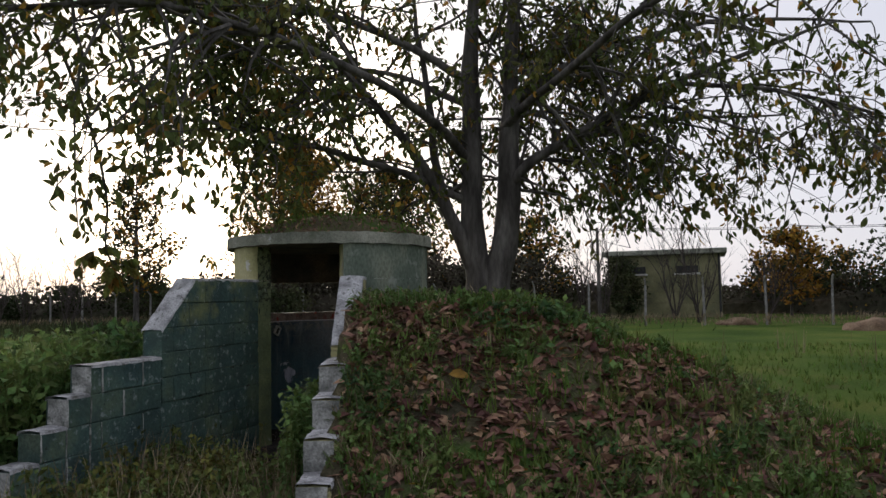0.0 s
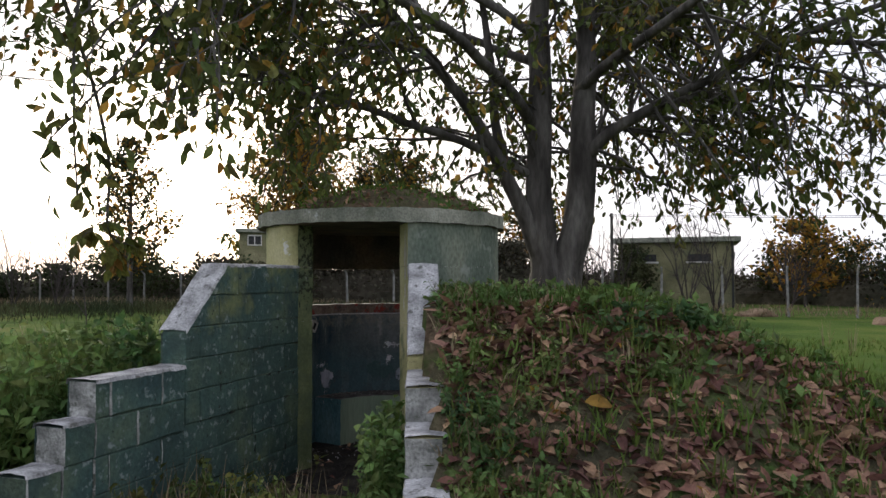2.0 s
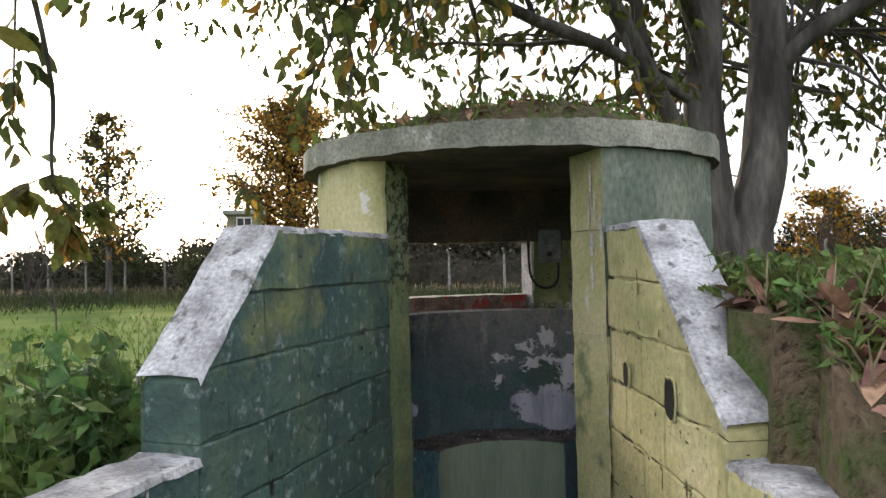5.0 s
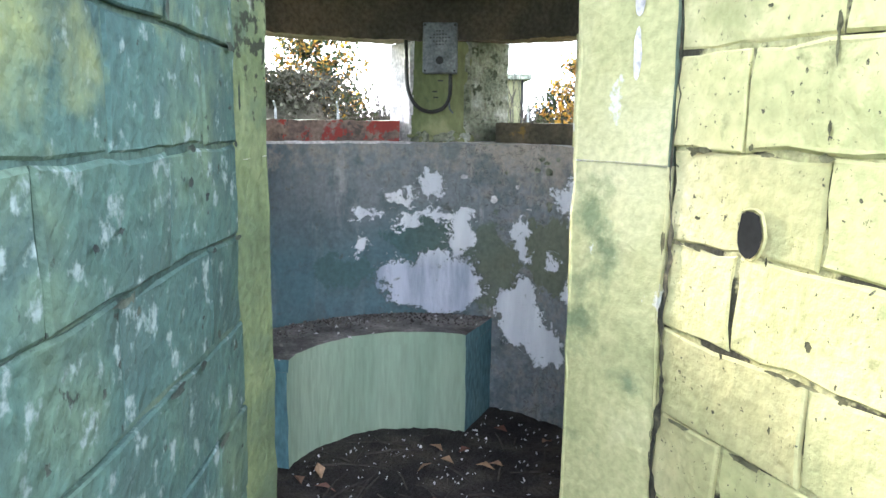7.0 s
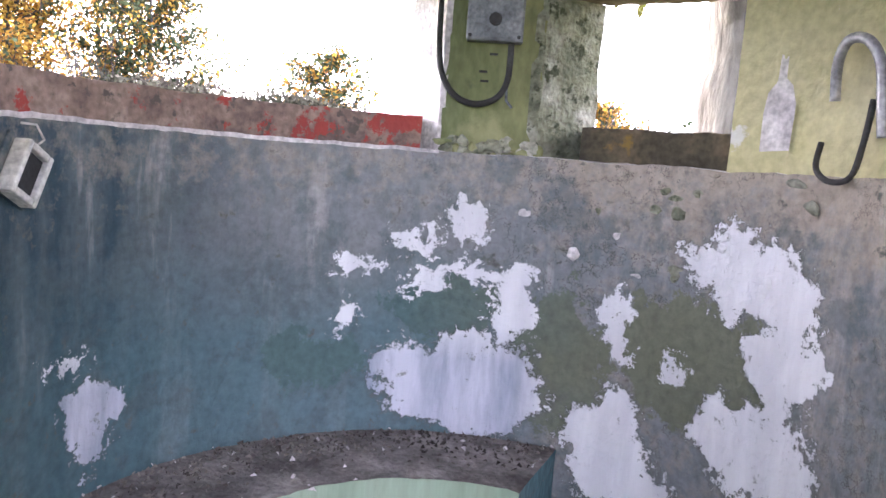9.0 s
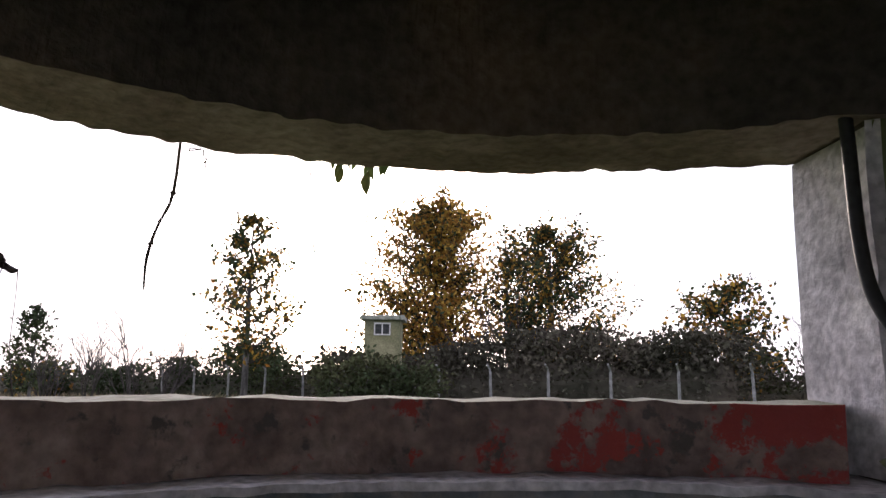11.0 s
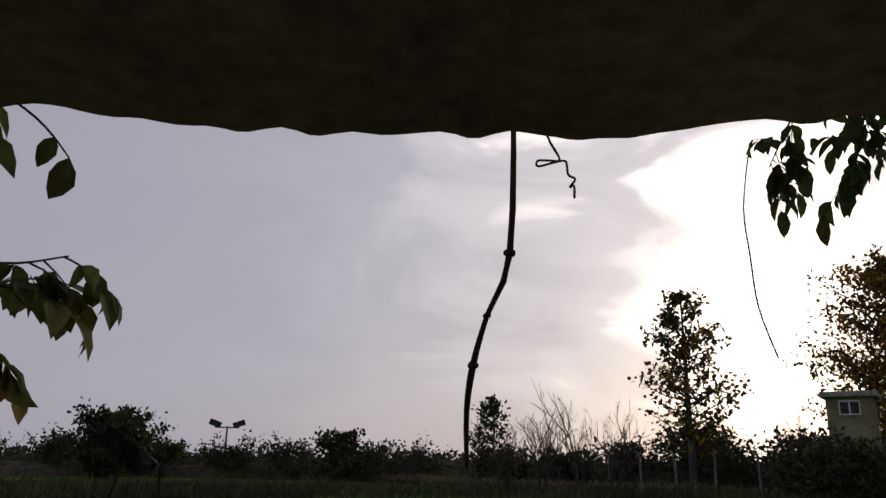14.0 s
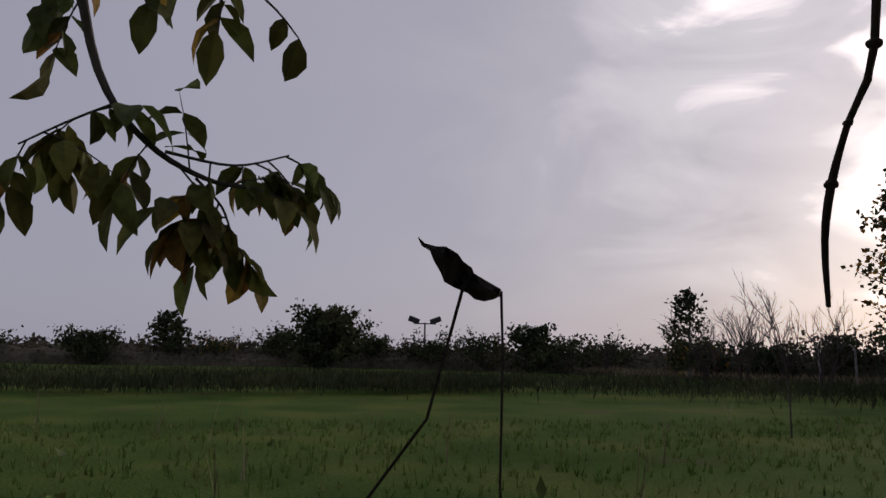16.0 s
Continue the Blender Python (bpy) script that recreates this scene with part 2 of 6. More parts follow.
    col = mixc(op("MULTIPLY", op("MULTIPLY", crack, ramp_of(side, 3.5, -1.5)), ramp_of(blot, 0.45, 0.6)), col, (0.06, 0.058, 0.052))
    col = mixc(op("MULTIPLY", ramp_of(tex(6.5, shift=(8, 3, 1), detail=9.0, roughness=0.7), 0.52, 0.60), 0.55), col, (0.085, 0.115, 0.125))
    # damp green skim laid bare
    green = patches([(0.0, 0.835, 1.2, 0.085), (-4.8, 0.79, 1.5, 0.17), (-2.3, 0.72, 0.9, 0.2), (2.6, 0.69, 1.0, 0.07)])
    col = mixc(ramp_of(green, -0.02, 0.05), col, mixc(ramp_of(side, 0.5, -3.0), (0.080, 0.135, 0.135), (0.155, 0.165, 0.115)))
    col = mixc(0.5, col, mixc(ramp_of(grain, 0.3, 0.7), (0.55, 0.55, 0.55), (1.3, 1.3, 1.3)), "MULTIPLY")
    # bare white sheets where the skim has come away
    flake = patches([(-0.29, 1.08, 0.42, 0.06), (0.72, 1.025, 0.50, 0.026), (1.74, 0.940, 0.5, 0.020), (0.60, 0.900, 0.48, 0.036), (-0.55, 0.947, 1.25, 0.024), (-1.22, 0.842, 0.46, 0.09), (0.94, 0.673, 0.6, 0.07), (-0.50, 0.63, 1.7, 0.125), (-3.35, 0.84, 0.22, 0.10), (-5.6, 1.035, 1.1, 0.088), (-6.55, 0.88, 0.62, 0.14), (-6.2, 0.64, 1.2, 0.115), (-3.3, 0.53, 0.80, 0.15), (-4.3, 0.42, 0.75, 0.09), (6.77, 0.64, 0.48, 0.095), (7.2, 0.79, 0.4, 0.018), (-4.58, 0.782, 0.16, 0.026), (1.99, 0.811, 0.25, 0.04)])
    white = ramp_of(flake, -0.015, 0.015)
    # dark rim round the sheets: crack lines and edge shadow put into colour
    col = mixc(op("MULTIPLY", ramp_of(flake, -0.16, -0.02), 0.7), col, (0.12, 0.125, 0.115))
    pale = mixc(ramp_of(run, 0.40, 0.62), (0.70, 0.69, 0.73), (0.86, 0.85, 0.88))
    pale = mixc(op("MULTIPLY", ramp_of(Z, 0.80, 0.70), ramp_of(turn, -2.2, -1.4)), pale, mixc(ramp_of(run, 0.40, 0.60), (0.30, 0.33, 0.42), (0.62, 0.62, 0.71)))
    pale = mixc(op("MULTIPLY", ramp_of(fleck, 0.63, 0.68), 0.8), pale, (0.20, 0.20, 0.19))
    col = mixc(white, col, pale)
    l.new(col, b.inputs["Base Color"])
    bp = n.new("ShaderNodeBump")
    bp.inputs["Strength"].default_value, bp.inputs["Distance"].default_value = 0.8, 0.02
    l.new(op("SUBTRACT", op("MULTIPLY", grain, 0.4), op("MULTIPLY", white, 0.45)), bp.inputs["Height"])
    l.new(bp.outputs["Normal"], b.inputs["Normal"])
    return m


M["plaster"] = plaster_material()
M["render_yellow"] = material("yellow_limewashed_render", (0.50, 0.47, 0.24), (0.36, 0.36, 0.17), (0.60, 0.56, 0.34), 2.0, 0.9, 0.5, 50, [((0.20, 0.23, 0.12), 0.57, 0.66, 3.3, 0, None), ((0.66, 0.65, 0.60), 0.63, 0.66, 5.0, 0, None)], speckle=0.4)
M["render_dark"] = material("dark_grey_green_render", (0.15, 0.18, 0.14), (0.09, 0.12, 0.09), (0.25, 0.27, 0.20), 2.4, 0.92, 0.6, 50, [((0.30, 0.33, 0.28), 0.58, 0.70, 5.0, 0, None)], streak=0.5)


def red_sill_material():
    """Grey-brown cement with old red paint, most of it left at the end by the pillar."""
    m = material("flaking_red_paint", (0.23, 0.165, 0.135), (0.12, 0.09, 0.08), (0.34, 0.27, 0.22), 9.0, 0.85, 0.7, 60, [((0.09, 0.08, 0.07), 0.58, 0.64, 21.0, 0, None)], bump_dist=0.012)
    n, l = m.node_tree.nodes, m.node_tree.links
    b = n["Principled BSDF"]
    old = b.inputs["Base Color"].links[0].from_socket
    geo, sep, t, t2, mr, ad, ra, mx, pink = (n.new("ShaderNode" + k) for k in ("NewGeometry", "SeparateXYZ", "TexNoise", "TexNoise", "MapRange", "Math", "MapRange", "Mix", "Mix"))
    l.new(geo.outputs["Position"], sep.inputs["Vector"])
    for x, sc in ((t, 13.0), (t2, 5.0)):
        x.inputs["Scale"].default_value, x.inputs["Detail"].default_value, x.inputs["Roughness"].default_value = sc, 8.0, 0.7
        l.new(geo.outputs["Position"], x.inputs["Vector"])
    l.new(sep.outputs["Y"], mr.inputs["Value"])
    for key, v in (("From Min", 1.52), ("From Max", 1.72), ("To Min", -0.05), ("To Max", 0.10)):
        mr.inputs[key].default_value = v
    l.new(t.outputs["Fac"], ad.inputs[0])
    l.new(mr.outputs["Result"], ad.inputs[1])
    l.new(ad.outputs["Value"], ra.inputs["Value"])
    ra.inputs["From Min"].default_value, ra.inputs["From Max"].default_value = 0.53, 0.57
    for x in (mx, pink):
        x.data_type = "RGBA"
    l.new(t2.outputs["Fac"], pink.inputs["Factor"])
    pink.inputs["A"].default_value, pink.inputs["B"].default_value = (0.20, 0.05, 0.05, 1), (0.40, 0.055, 0.035, 1)
    l.new(ra.outputs["Result"], mx.inputs["Factor"])
    l.new(old, mx.inputs["A"])
    l.new(pink.outputs["Result"], mx.inputs["B"])
    l.new(mx.outputs["Result"], b.inputs["Base Color"])
    return m


M["red"] = red_sill_material()
M["white_edge"] = material("bare_white_plaster_and_lit_reveal", (0.62, 0.58, 0.58), (0.45, 0.42, 0.42), (0.75, 0.72, 0.70), 9.0, 0.9, 0.4, 70)
# pillar limewash with its shade in the colour, lighter towards the foot
M["render_green"] = material("shaded_green_stained_limewash", (0.17, 0.19, 0.085), (0.10, 0.125, 0.06), (0.27, 0.275, 0.13), 2.5, 0.9, 0.5, 50, [((0.30, 0.30, 0.16), 0.52, 0.62, 3.0, 1.75, 1.2), ((0.06, 0.08, 0.05), 0.58, 0.68, 5.0, 0, None)], streak=0.5, speckle=0.5)
# darker brown concrete for the slab's underside and the lintel's inner face
M["dark_soffit"] = material("dark_brown_concrete_soffit", (0.10, 0.085, 0.07), (0.06, 0.055, 0.05), (0.18, 0.13, 0.09), 3.0, 0.92, 0.5, 60)
M["dirt"] = material("damp_earth_floor", (0.035, 0.030, 0.028), (0.018, 0.016, 0.016), (0.075, 0.062, 0.052), 6.0, 0.95, 0.9, 70, bump_dist=0.02)
M["ground"] = material("meadow_turf", (0.078, 0.125, 0.024), (0.046, 0.085, 0.016), (0.13, 0.155, 0.036), 0.35, 0.95, 0.8, 22, [((0.10, 0.095, 0.04), 0.60, 0.70, 0.5, 0, None)], bump_dist=0.05, gloss=0.03)
M["mound"] = material("leaf_strewn_earth", (0.11, 0.098, 0.058), (0.06, 0.056, 0.036), (0.165, 0.12, 0.08), 1.6, 0.95, 1.0, 28, [((0.07, 0.12, 0.03), 0.53, 0.62, 1.4, 0, None)], bump_dist=0.04, gloss=0.05)
M["bark"] = material("grey_brown_bark", (0.088, 0.08, 0.072), (0.04, 0.036, 0.032), (0.155, 0.145, 0.13), 5.0, 0.92, 1.0, 26, streak=0.25, bump_dist=0.02)
M["leaf"] = material("walnut_leaf", (0.085, 0.105, 0.028), (0.05, 0.072, 0.02), (0.16, 0.145, 0.035), 1.4, 0.75, 0.0, 30, island=0.45, translucent=0.25, gloss=0.2)
M["leaf_green"] = material("bramble_leaf", (0.11, 0.175, 0.045), (0.05, 0.10, 0.035), (0.20, 0.245, 0.07), 2.0, 0.7, 0.0, 30, island=0.4, translucent=0.3)
M["leaf_gold"] = material("autumn_leaf", (0.30, 0.17, 0.03), (0.16, 0.10, 0.03), (0.42, 0.27, 0.05), 1.5, 0.75, 0.0, 30, island=0.4, translucent=0.35)
M["litter"] = material("fallen_leaf", (0.225, 0.12, 0.08), (0.11, 0.068, 0.048), (0.35, 0.215, 0.145), 3.0, 0.85, 0.0, 40, island=0.5)
M["grass"] = material("grass_blade", (0.11, 0.175, 0.036), (0.06, 0.11, 0.024), (0.19, 0.215, 0.07), 0.8, 0.85, 0.0, 20, island=0.35, translucent=0.25, gloss=0.06)
M["straw"] = material("dry_stalk", (0.22, 0.17, 0.10), (0.13, 0.10, 0.06), (0.34, 0.28, 0.18), 2.0, 0.9, 0.0, 30, island=0.3)
M["far_leaf"] = material("distant_foliage", (0.05, 0.062, 0.03), (0.03, 0.04, 0.02), (0.085, 0.085, 0.04), 0.3, 0.9, 0.0, 3, island=0.4, translucent=0.12, gloss=0.05)
M["far_hedge"] = material("half_bare_hedge", (0.072, 0.066, 0.048), (0.045, 0.044, 0.03), (0.105, 0.09, 0.066), 0.3, 0.9, 0.0, 3, island=0.4, translucent=0.12, gloss=0.05)
M["far_gold"] = material("distant_golden_foliage", (0.30, 0.17, 0.03), (0.17, 0.11, 0.03), (0.40, 0.24, 0.05), 0.3, 0.9, 0.0, 3, island=0.35, translucent=0.35, gloss=0.05)
M["twig"] = material("bare_twig", (0.055, 0.045, 0.04), (0.035, 0.03, 0.026), (0.085, 0.07, 0.06), 8.0, 0.9, 0.3, 60)
M["metal"] = material("dull_grey_metal", (0.17, 0.18, 0.19), (0.11, 0.12, 0.125), (0.25, 0.255, 0.26), 14.0, 0.55, 0.15, 90, metal=0.3)
M["steel"] = material("scuffed_light_steel", (0.42, 0.42, 0.44), (0.26, 0.26, 0.28), (0.58, 0.58, 0.60), 12.0, 0.45, 0.15, 90, metal=0.5)
M["black"] = material("black_rubber", (0.03, 0.03, 0.03), (0.02, 0.02, 0.02), (0.05, 0.05, 0.05), 8.0, 0.6, 0.1, 90)
M["white"] = material("yellowed_white_plastic", (0.62, 0.60, 0.56), (0.46, 0.44, 0.40), (0.72, 0.70, 0.66), 9.0, 0.55, 0.1, 80)
M["post"] = material("concrete_fence_post", (0.22, 0.215, 0.20), (0.15, 0.145, 0.14), (0.30, 0.29, 0.28), 5.0, 0.9, 0.3, 50)
M["rust"] = material("rusty_wire", (0.07, 0.045, 0.035), (0.04, 0.03, 0.025), (0.12, 0.07, 0.045), 12.0, 0.8, 0.2, 90, metal=0.3)
M["hut"] = material("faded_yellow_hut_wall", (0.20, 0.19, 0.10), (0.13, 0.13, 0.08), (0.30, 0.28, 0.16), 0.9, 0.9, 0.3, 20, [((0.17, 0.18, 0.10), 0.56, 0.68, 1.2, 0, None)])


# ---- builders ----
def link(name, bm, mats, parent=None, label="", smooth=False):
    me = bpy.data.meshes.new(name)
    bm.to_mesh(me)
    bm.free()
    for k in mats if isinstance(mats, (list, tuple)) else [mats]:
        me.materials.append(k)
    if smooth:
        me.polygons.foreach_set("use_smooth", [True] * len(me.polygons))
    ob = new(name, me)
    if parent:
        ob.parent = parent
    if label:
        ob["label"] = label
    return ob


def part(name, bm, mat, parent, label="", smooth=False):
    return link(name, bm, mat, parent, label, smooth)


def raw(name, verts, faces, mats, parent=None, label="", smooth=False, idx=None):
    me = bpy.data.meshes.new(name)
    me.from_pydata(verts, [], faces)
    for k in mats if isinstance(mats, (list, tuple)) else [mats]:
        me.materials.append(k)
    if idx is not None:
        me.polygons.foreach_set("material_index", idx)
    if smooth:
        me.polygons.foreach_set("use_smooth", [True] * len(faces))
    me.update()
    ob = new(name, me)
    if parent:
        ob.parent = parent
    if label:
        ob["label"] = label
    return ob


def holder(name, loc, label, category, group="", kind=""):
    ob = new(name)
    ob.location = loc
    ob.empty_display_size = 0.1
    return tagged(ob, label, category, group, kind)


def box(bm, x0, y0, z0, x1, y1, z1, bevel=0.0, m=None):
    vs = bmesh.ops.create_cube(bm, size=1.0)["verts"]
    t = Matrix.Translation(((x0 + x1) / 2, (y0 + y1) / 2, (z0 + z1) / 2)) @ Matrix.Diagonal((x1 - x0, y1 - y0, z1 - z0, 1))
    bmesh.ops.transform(bm, matrix=(m or Matrix()) @ t, verts=vs)
    if bevel:
        es = list({e for v in vs for e in v.link_edges})
        bmesh.ops.bevel(bm, geom=es, offset=bevel, segments=2, profile=0.5, affect="EDGES")
    return bm


def boxes(*specs, bevel=0.0, m=None):
    bm = bmesh.new()
    for s in specs:
        box(bm, *s, bevel=bevel, m=m)
    return bm


def tube(points, radii, sides=8, V=None, F=None, cap=True):
    """A tapered tube along points, appended to the lists V and F."""
    V, F = ([] if V is None else V), ([] if F is None else F)
    base = len(V)
    pts = [Vector(p) for p in points]
    for i, p in enumerate(pts):
        d = (pts[min(i + 1, len(pts) - 1)] - pts[max(i - 1, 0)]).normalized()
        a = d.cross(Vector((0.31, 0.17, 0.93)))
        a = (a if a.length > 0.1 else d.cross(Vector((1, 0, 0)))).normalized()
        b = d.cross(a)
        r = radii[i] if isinstance(radii, (list, tuple)) else radii
        for k in range(sides):
            t = 2 * math.pi * k / sides
            V.append(p + (a * math.cos(t) + b * math.sin(t)) * r)
    for i in range(len(pts) - 1):
        for k in range(sides):
            k2 = (k + 1) % sides
            F.append((base + i * sides + k, base + i * sides + k2, base + (i + 1) * sides + k2, base + (i + 1) * sides + k))
    if cap:
        F.append(tuple(base + k for k in reversed(range(sides))))
        F.append(tuple(base + (len(pts) - 1) * sides + k for k in range(sides)))
    return V, F


def curve(points, n=6):
    """A smooth line through a few points."""
    pts, out = [Vector(p) for p in points], []
    for i in range(len(pts) - 1):
        p0, p1, p2, p3 = pts[max(0, i - 1)], pts[i], pts[i + 1], pts[min(len(pts) - 1, i + 2)]
        for k in range(n):
            t = k / n
            out.append(0.5 * ((2 * p1) + (p2 - p0) * t + (2 * p0 - 5 * p1 + 4 * p2 - p3) * t * t + (3 * p1 - p0 - 3 * p2 + p3) * t ** 3))
    return out + [pts[-1]]


def rel(V, loc):
    o = Vector(loc)
    return [Vector(v) - o for v in V]


def leaf(V, F, p, d, n, length, width, fold=0.25, droop=0.15):
    """One leaf with a folded midrib, simple outline."""
    d = Vector(d).normalized()
    s = d.cross(Vector(n)).normalized()
    n = s.cross(d)
    b = len(V)
    p = Vector(p)
    V += [p, p + d * length * 0.45 + s * width * 0.5 + n * fold * width * 0.5, p + d * length * 0.5 - n * 0.0, p + d * length * 0.45 - s * width * 0.5 + n * fold * width * 0.5, p + d * length - n * droop * length]
    F += [(b, b + 1, b + 2), (b, b + 2, b + 3), (b + 1, b + 4, b + 2), (b + 2, b + 4, b + 3)]


def broad_leaf(V, F, p, d, n, length, width, fold=0.25, droop=0.2):
    """An oval leaf on a short stalk: rounded sides, pointed tip, curled along the midrib."""
    d = Vector(d).normalized()
    s = d.cross(Vector(n)).normalized()
    n = s.cross(d)
    b = len(V)
    p = Vector(p)
    for t, w, c in ((0.0, 0.04, 0.0), (0.22, 0.72, 0.02), (0.5, 1.0, 0.10), (0.78, 0.62, 0.28)):
        m = p + d * length * t - n * droop * length * c * 3
        V += [m + s * width * 0.5 * w + n * fold * width * 0.5 * w, m, m - s * width * 0.5 * w + n * fold * width * 0.5 * w]
    V.append(p + d * length * 0.97 - n * droop * length * 1.5)
    for k in range(3):
        q = b + 3 * k
        F += [(q, q + 3, q + 4, q + 1), (q + 1, q + 4, q + 5, q + 2)]
    q = b + 9
    F += [(q, b + 12, q + 1), (q + 1, b + 12, q + 2)]


def rv(rng, z=1.0):
    while True:
        v = Vector((rng.uniform(-1, 1), rng.uniform(-1, 1), rng.uniform(-1, 1) * z))
        if 0.05 < v.length < 1:
            return v.normalized()

# ---- ground ----
def smooth01(a, b, v):
    t = min(1.0, max(0.0, (v - a) / (b - a)))
    return t * t * (3 - 2 * t)


CX, CY, RIN, ROUT, RROOF = -0.10, 0.84, 0.78, 1.02, 1.085
RD = Vector((0.36, -0.933)).normalized()      # the way the right trench wall runs
RN = Vector((0.933, 0.36)).normalized()


def mound(x, y):
    u = (x - 0.3) / (5.7 if x > 0.3 else 3.0)
    v = (y - 0.6) / (4.2 if y < 0.6 else 4.0)
    cap = 1.05 + 0.38 * smooth01(-0.9, 0.7, x) * (1 - 0.75 * smooth01(0.4, 1.6, y)) - 0.45 * smooth01(1.7, 3.6, x)
    return min(cap, (1.3 + 0.65 * smooth01(-0.9, 0.7, x)) * (1 - smooth01(0.1, 1.0, math.hypot(u, v))))


def ground_height(x, y):
    h = mound(x, y)
    h += 0.05 * noise.noise((x * 0.9, y * 0.9, 0.3)) * smooth01(0.05, 0.4, h) + 0.025 * noise.noise((x * 3.1, y * 3.1, 1.3)) * smooth01(0.0, 0.3, h)
    if math.hypot(x - CX, y - CY) < ROUT - 0.08:
        return -0.08
    s = (x - 0.48) * RN.x + y * RN.y           # beyond the right wall's inner face
    if y < 0.3 and x > -0.58 and s < 0.1:      # the sunken way in
        return min(h, 0.06 + 0.03 * noise.noise((x * 4, y * 4, 5)))
    return h


def axis(fine0, fine1, step, limit):
    a = list(np.arange(fine0, fine1 + 1e-6, step))
    v, d = fine1, step
    while v < limit:
        d *= 1.25
        v += d
        a.append(v)
    v, d = fine0, step
    while v > -limit:
        d *= 1.25
        v -= d
        a.insert(0, v)
    return a


gx, gy = axis(-3.2, 7.5, 0.1, 2500), axis(-6.5, 4.5, 0.1, 2500)
GV = [(x, y, ground_height(x, y) if abs(x) < 14 and abs(y) < 14 else 0.0) for y in gy for x in gx]
nx = len(gx)
GF = [(j * nx + i, j * nx + i + 1, (j + 1) * nx + i + 1, (j + 1) * nx + i) for j in range(len(gy) - 1) for i in range(nx - 1)]
GI = [1 if mound((gx[f[0] % nx] + 0.05), gy[f[0] // nx] + 0.05) > 0.12 else 0 for f in GF]
tagged(raw("ground", GV, GF, [M["ground"], M["mound"]], smooth=True, idx=GI), "flat green meadow with an earth mound banked round the bunker", "ground", kind="structure")


# ---- bunker ring ----
def az(a, r, cx=CX, cy=CY):
    """The plan point at a degrees left of +y, r from the room's middle."""
    return cx - r * math.sin(radians(a)), cy + r * math.cos(radians(a))


def rough(p, amp, s=9.0):
    v = noise.noise_vector(Vector(p) * s)
    w = noise.noise_vector(Vector(p) * s * 4.1 + Vector((9, 2, 5)))
    return Vector(p) + v * amp + w * amp * 0.8


def ring(name, a0, a1, r0, r1, z0, z1, mats, parent=None, label="", amp=0.006, step=2.0, zstep=0.06, ends=None):
    """A wall along an arc: inner face, outer face, top, bottom and both ends, with uneven edges. ends: plan points (inner, outer) at a0 and at a1."""
    na, nz, nr = max(2, int(abs(a1 - a0) / step)), max(1, int((z1 - z0) / zstep)), max(1, int((r1 - r0) / 0.08))
    V, F, I = [], [], []

    def plan(i, k):
        a = a0 + (a1 - a0) * i / na
        q = Vector(az(a, r0 + (r1 - r0) * k / nr))
        if ends:
            for end, j in ((ends[0], i), (ends[1], na - i)):
                w = max(0.0, 1 - j / 8)
                if end and w:
                    q = q.lerp(Vector(end[0]).lerp(Vector(end[1]), k / nr), w ** 1.5)
        return q

    idx = {}

    def vid(i, k, j):
        if (i, k, j) not in idx:
            q = plan(i, k)
            idx[(i, k, j)] = len(V)
            V.append(rough((q.x, q.y, z0 + (z1 - z0) * j / nz), amp))
        return idx[(i, k, j)]

    for i in range(na):
        for j in range(nz):
            F += [(vid(i, 0, j), vid(i, 0, j + 1), vid(i + 1, 0, j + 1), vid(i + 1, 0, j)), (vid(i, nr, j), vid(i + 1, nr, j), vid(i + 1, nr, j + 1), vid(i, nr, j + 1))]
            near0, near1 = bool(ends and ends[0] and i < 3 and len(mats) > 3), bool(ends and ends[1] and i >= na - 3 and len(mats) > 3)
            I += [len(mats) - 1 if near0 else 3 if near1 else 0, 1]
        for k in range(nr):
            F += [(vid(i, k, 0), vid(i + 1, k, 0), vid(i + 1, k + 1, 0), vid(i, k + 1, 0)), (vid(i, k, nz), vid(i, k + 1, nz), vid(i + 1, k + 1, nz), vid(i + 1, k, nz))]
            I += [2, 2]
    for i in (0, na):
        for k in range(nr):
            for j in range(nz):
                q = (vid(i, k, j), vid(i, k + 1, j), vid(i, k + 1, j + 1), vid(i, k, j + 1))
                F.append(q if i == 0 else q[::-1])
                I.append(2 if len(mats) < 4 else 3 if i else len(mats) - 1)
    return raw(name, V, F, mats, parent, label, idx=I)


JL = ((-0.44, 0.17), (-0.48, 0.0))
JR = ((0.31, 0.23), (0.48, 0.0))
LEDGE, SILL, HEAD, SOFFIT = 1.255, 1.345, 1.69, 2.025
M["reveal"] = material("pitted_grey_render", (0.26, 0.27, 0.19), (0.12, 0.13, 0.09), (0.46, 0.45, 0.38), 9.0, 0.92, 1.0, 60, [((0.07, 0.08, 0.05), 0.56, 0.62, 22.0, 0, None)], bump_dist=0.02, relief=1.5)
M["sill_dark"] = material("dark_olive_brown_sill", (0.085, 0.072, 0.045), (0.045, 0.04, 0.028), (0.15, 0.12, 0.075), 7.0, 0.85, 0.5, 60, [((0.20, 0.13, 0.03), 0.64, 0.70, 8.0, 0, None)])
# lighter warm brown puts the light caught under the slot head into colour
M["slot_head"] = material("warm_lit_slot_head", (0.25, 0.195, 0.15), (0.15, 0.115, 0.085), (0.36, 0.295, 0.235), 5.0, 0.9, 0.6, 60, bump_dist=0.015)
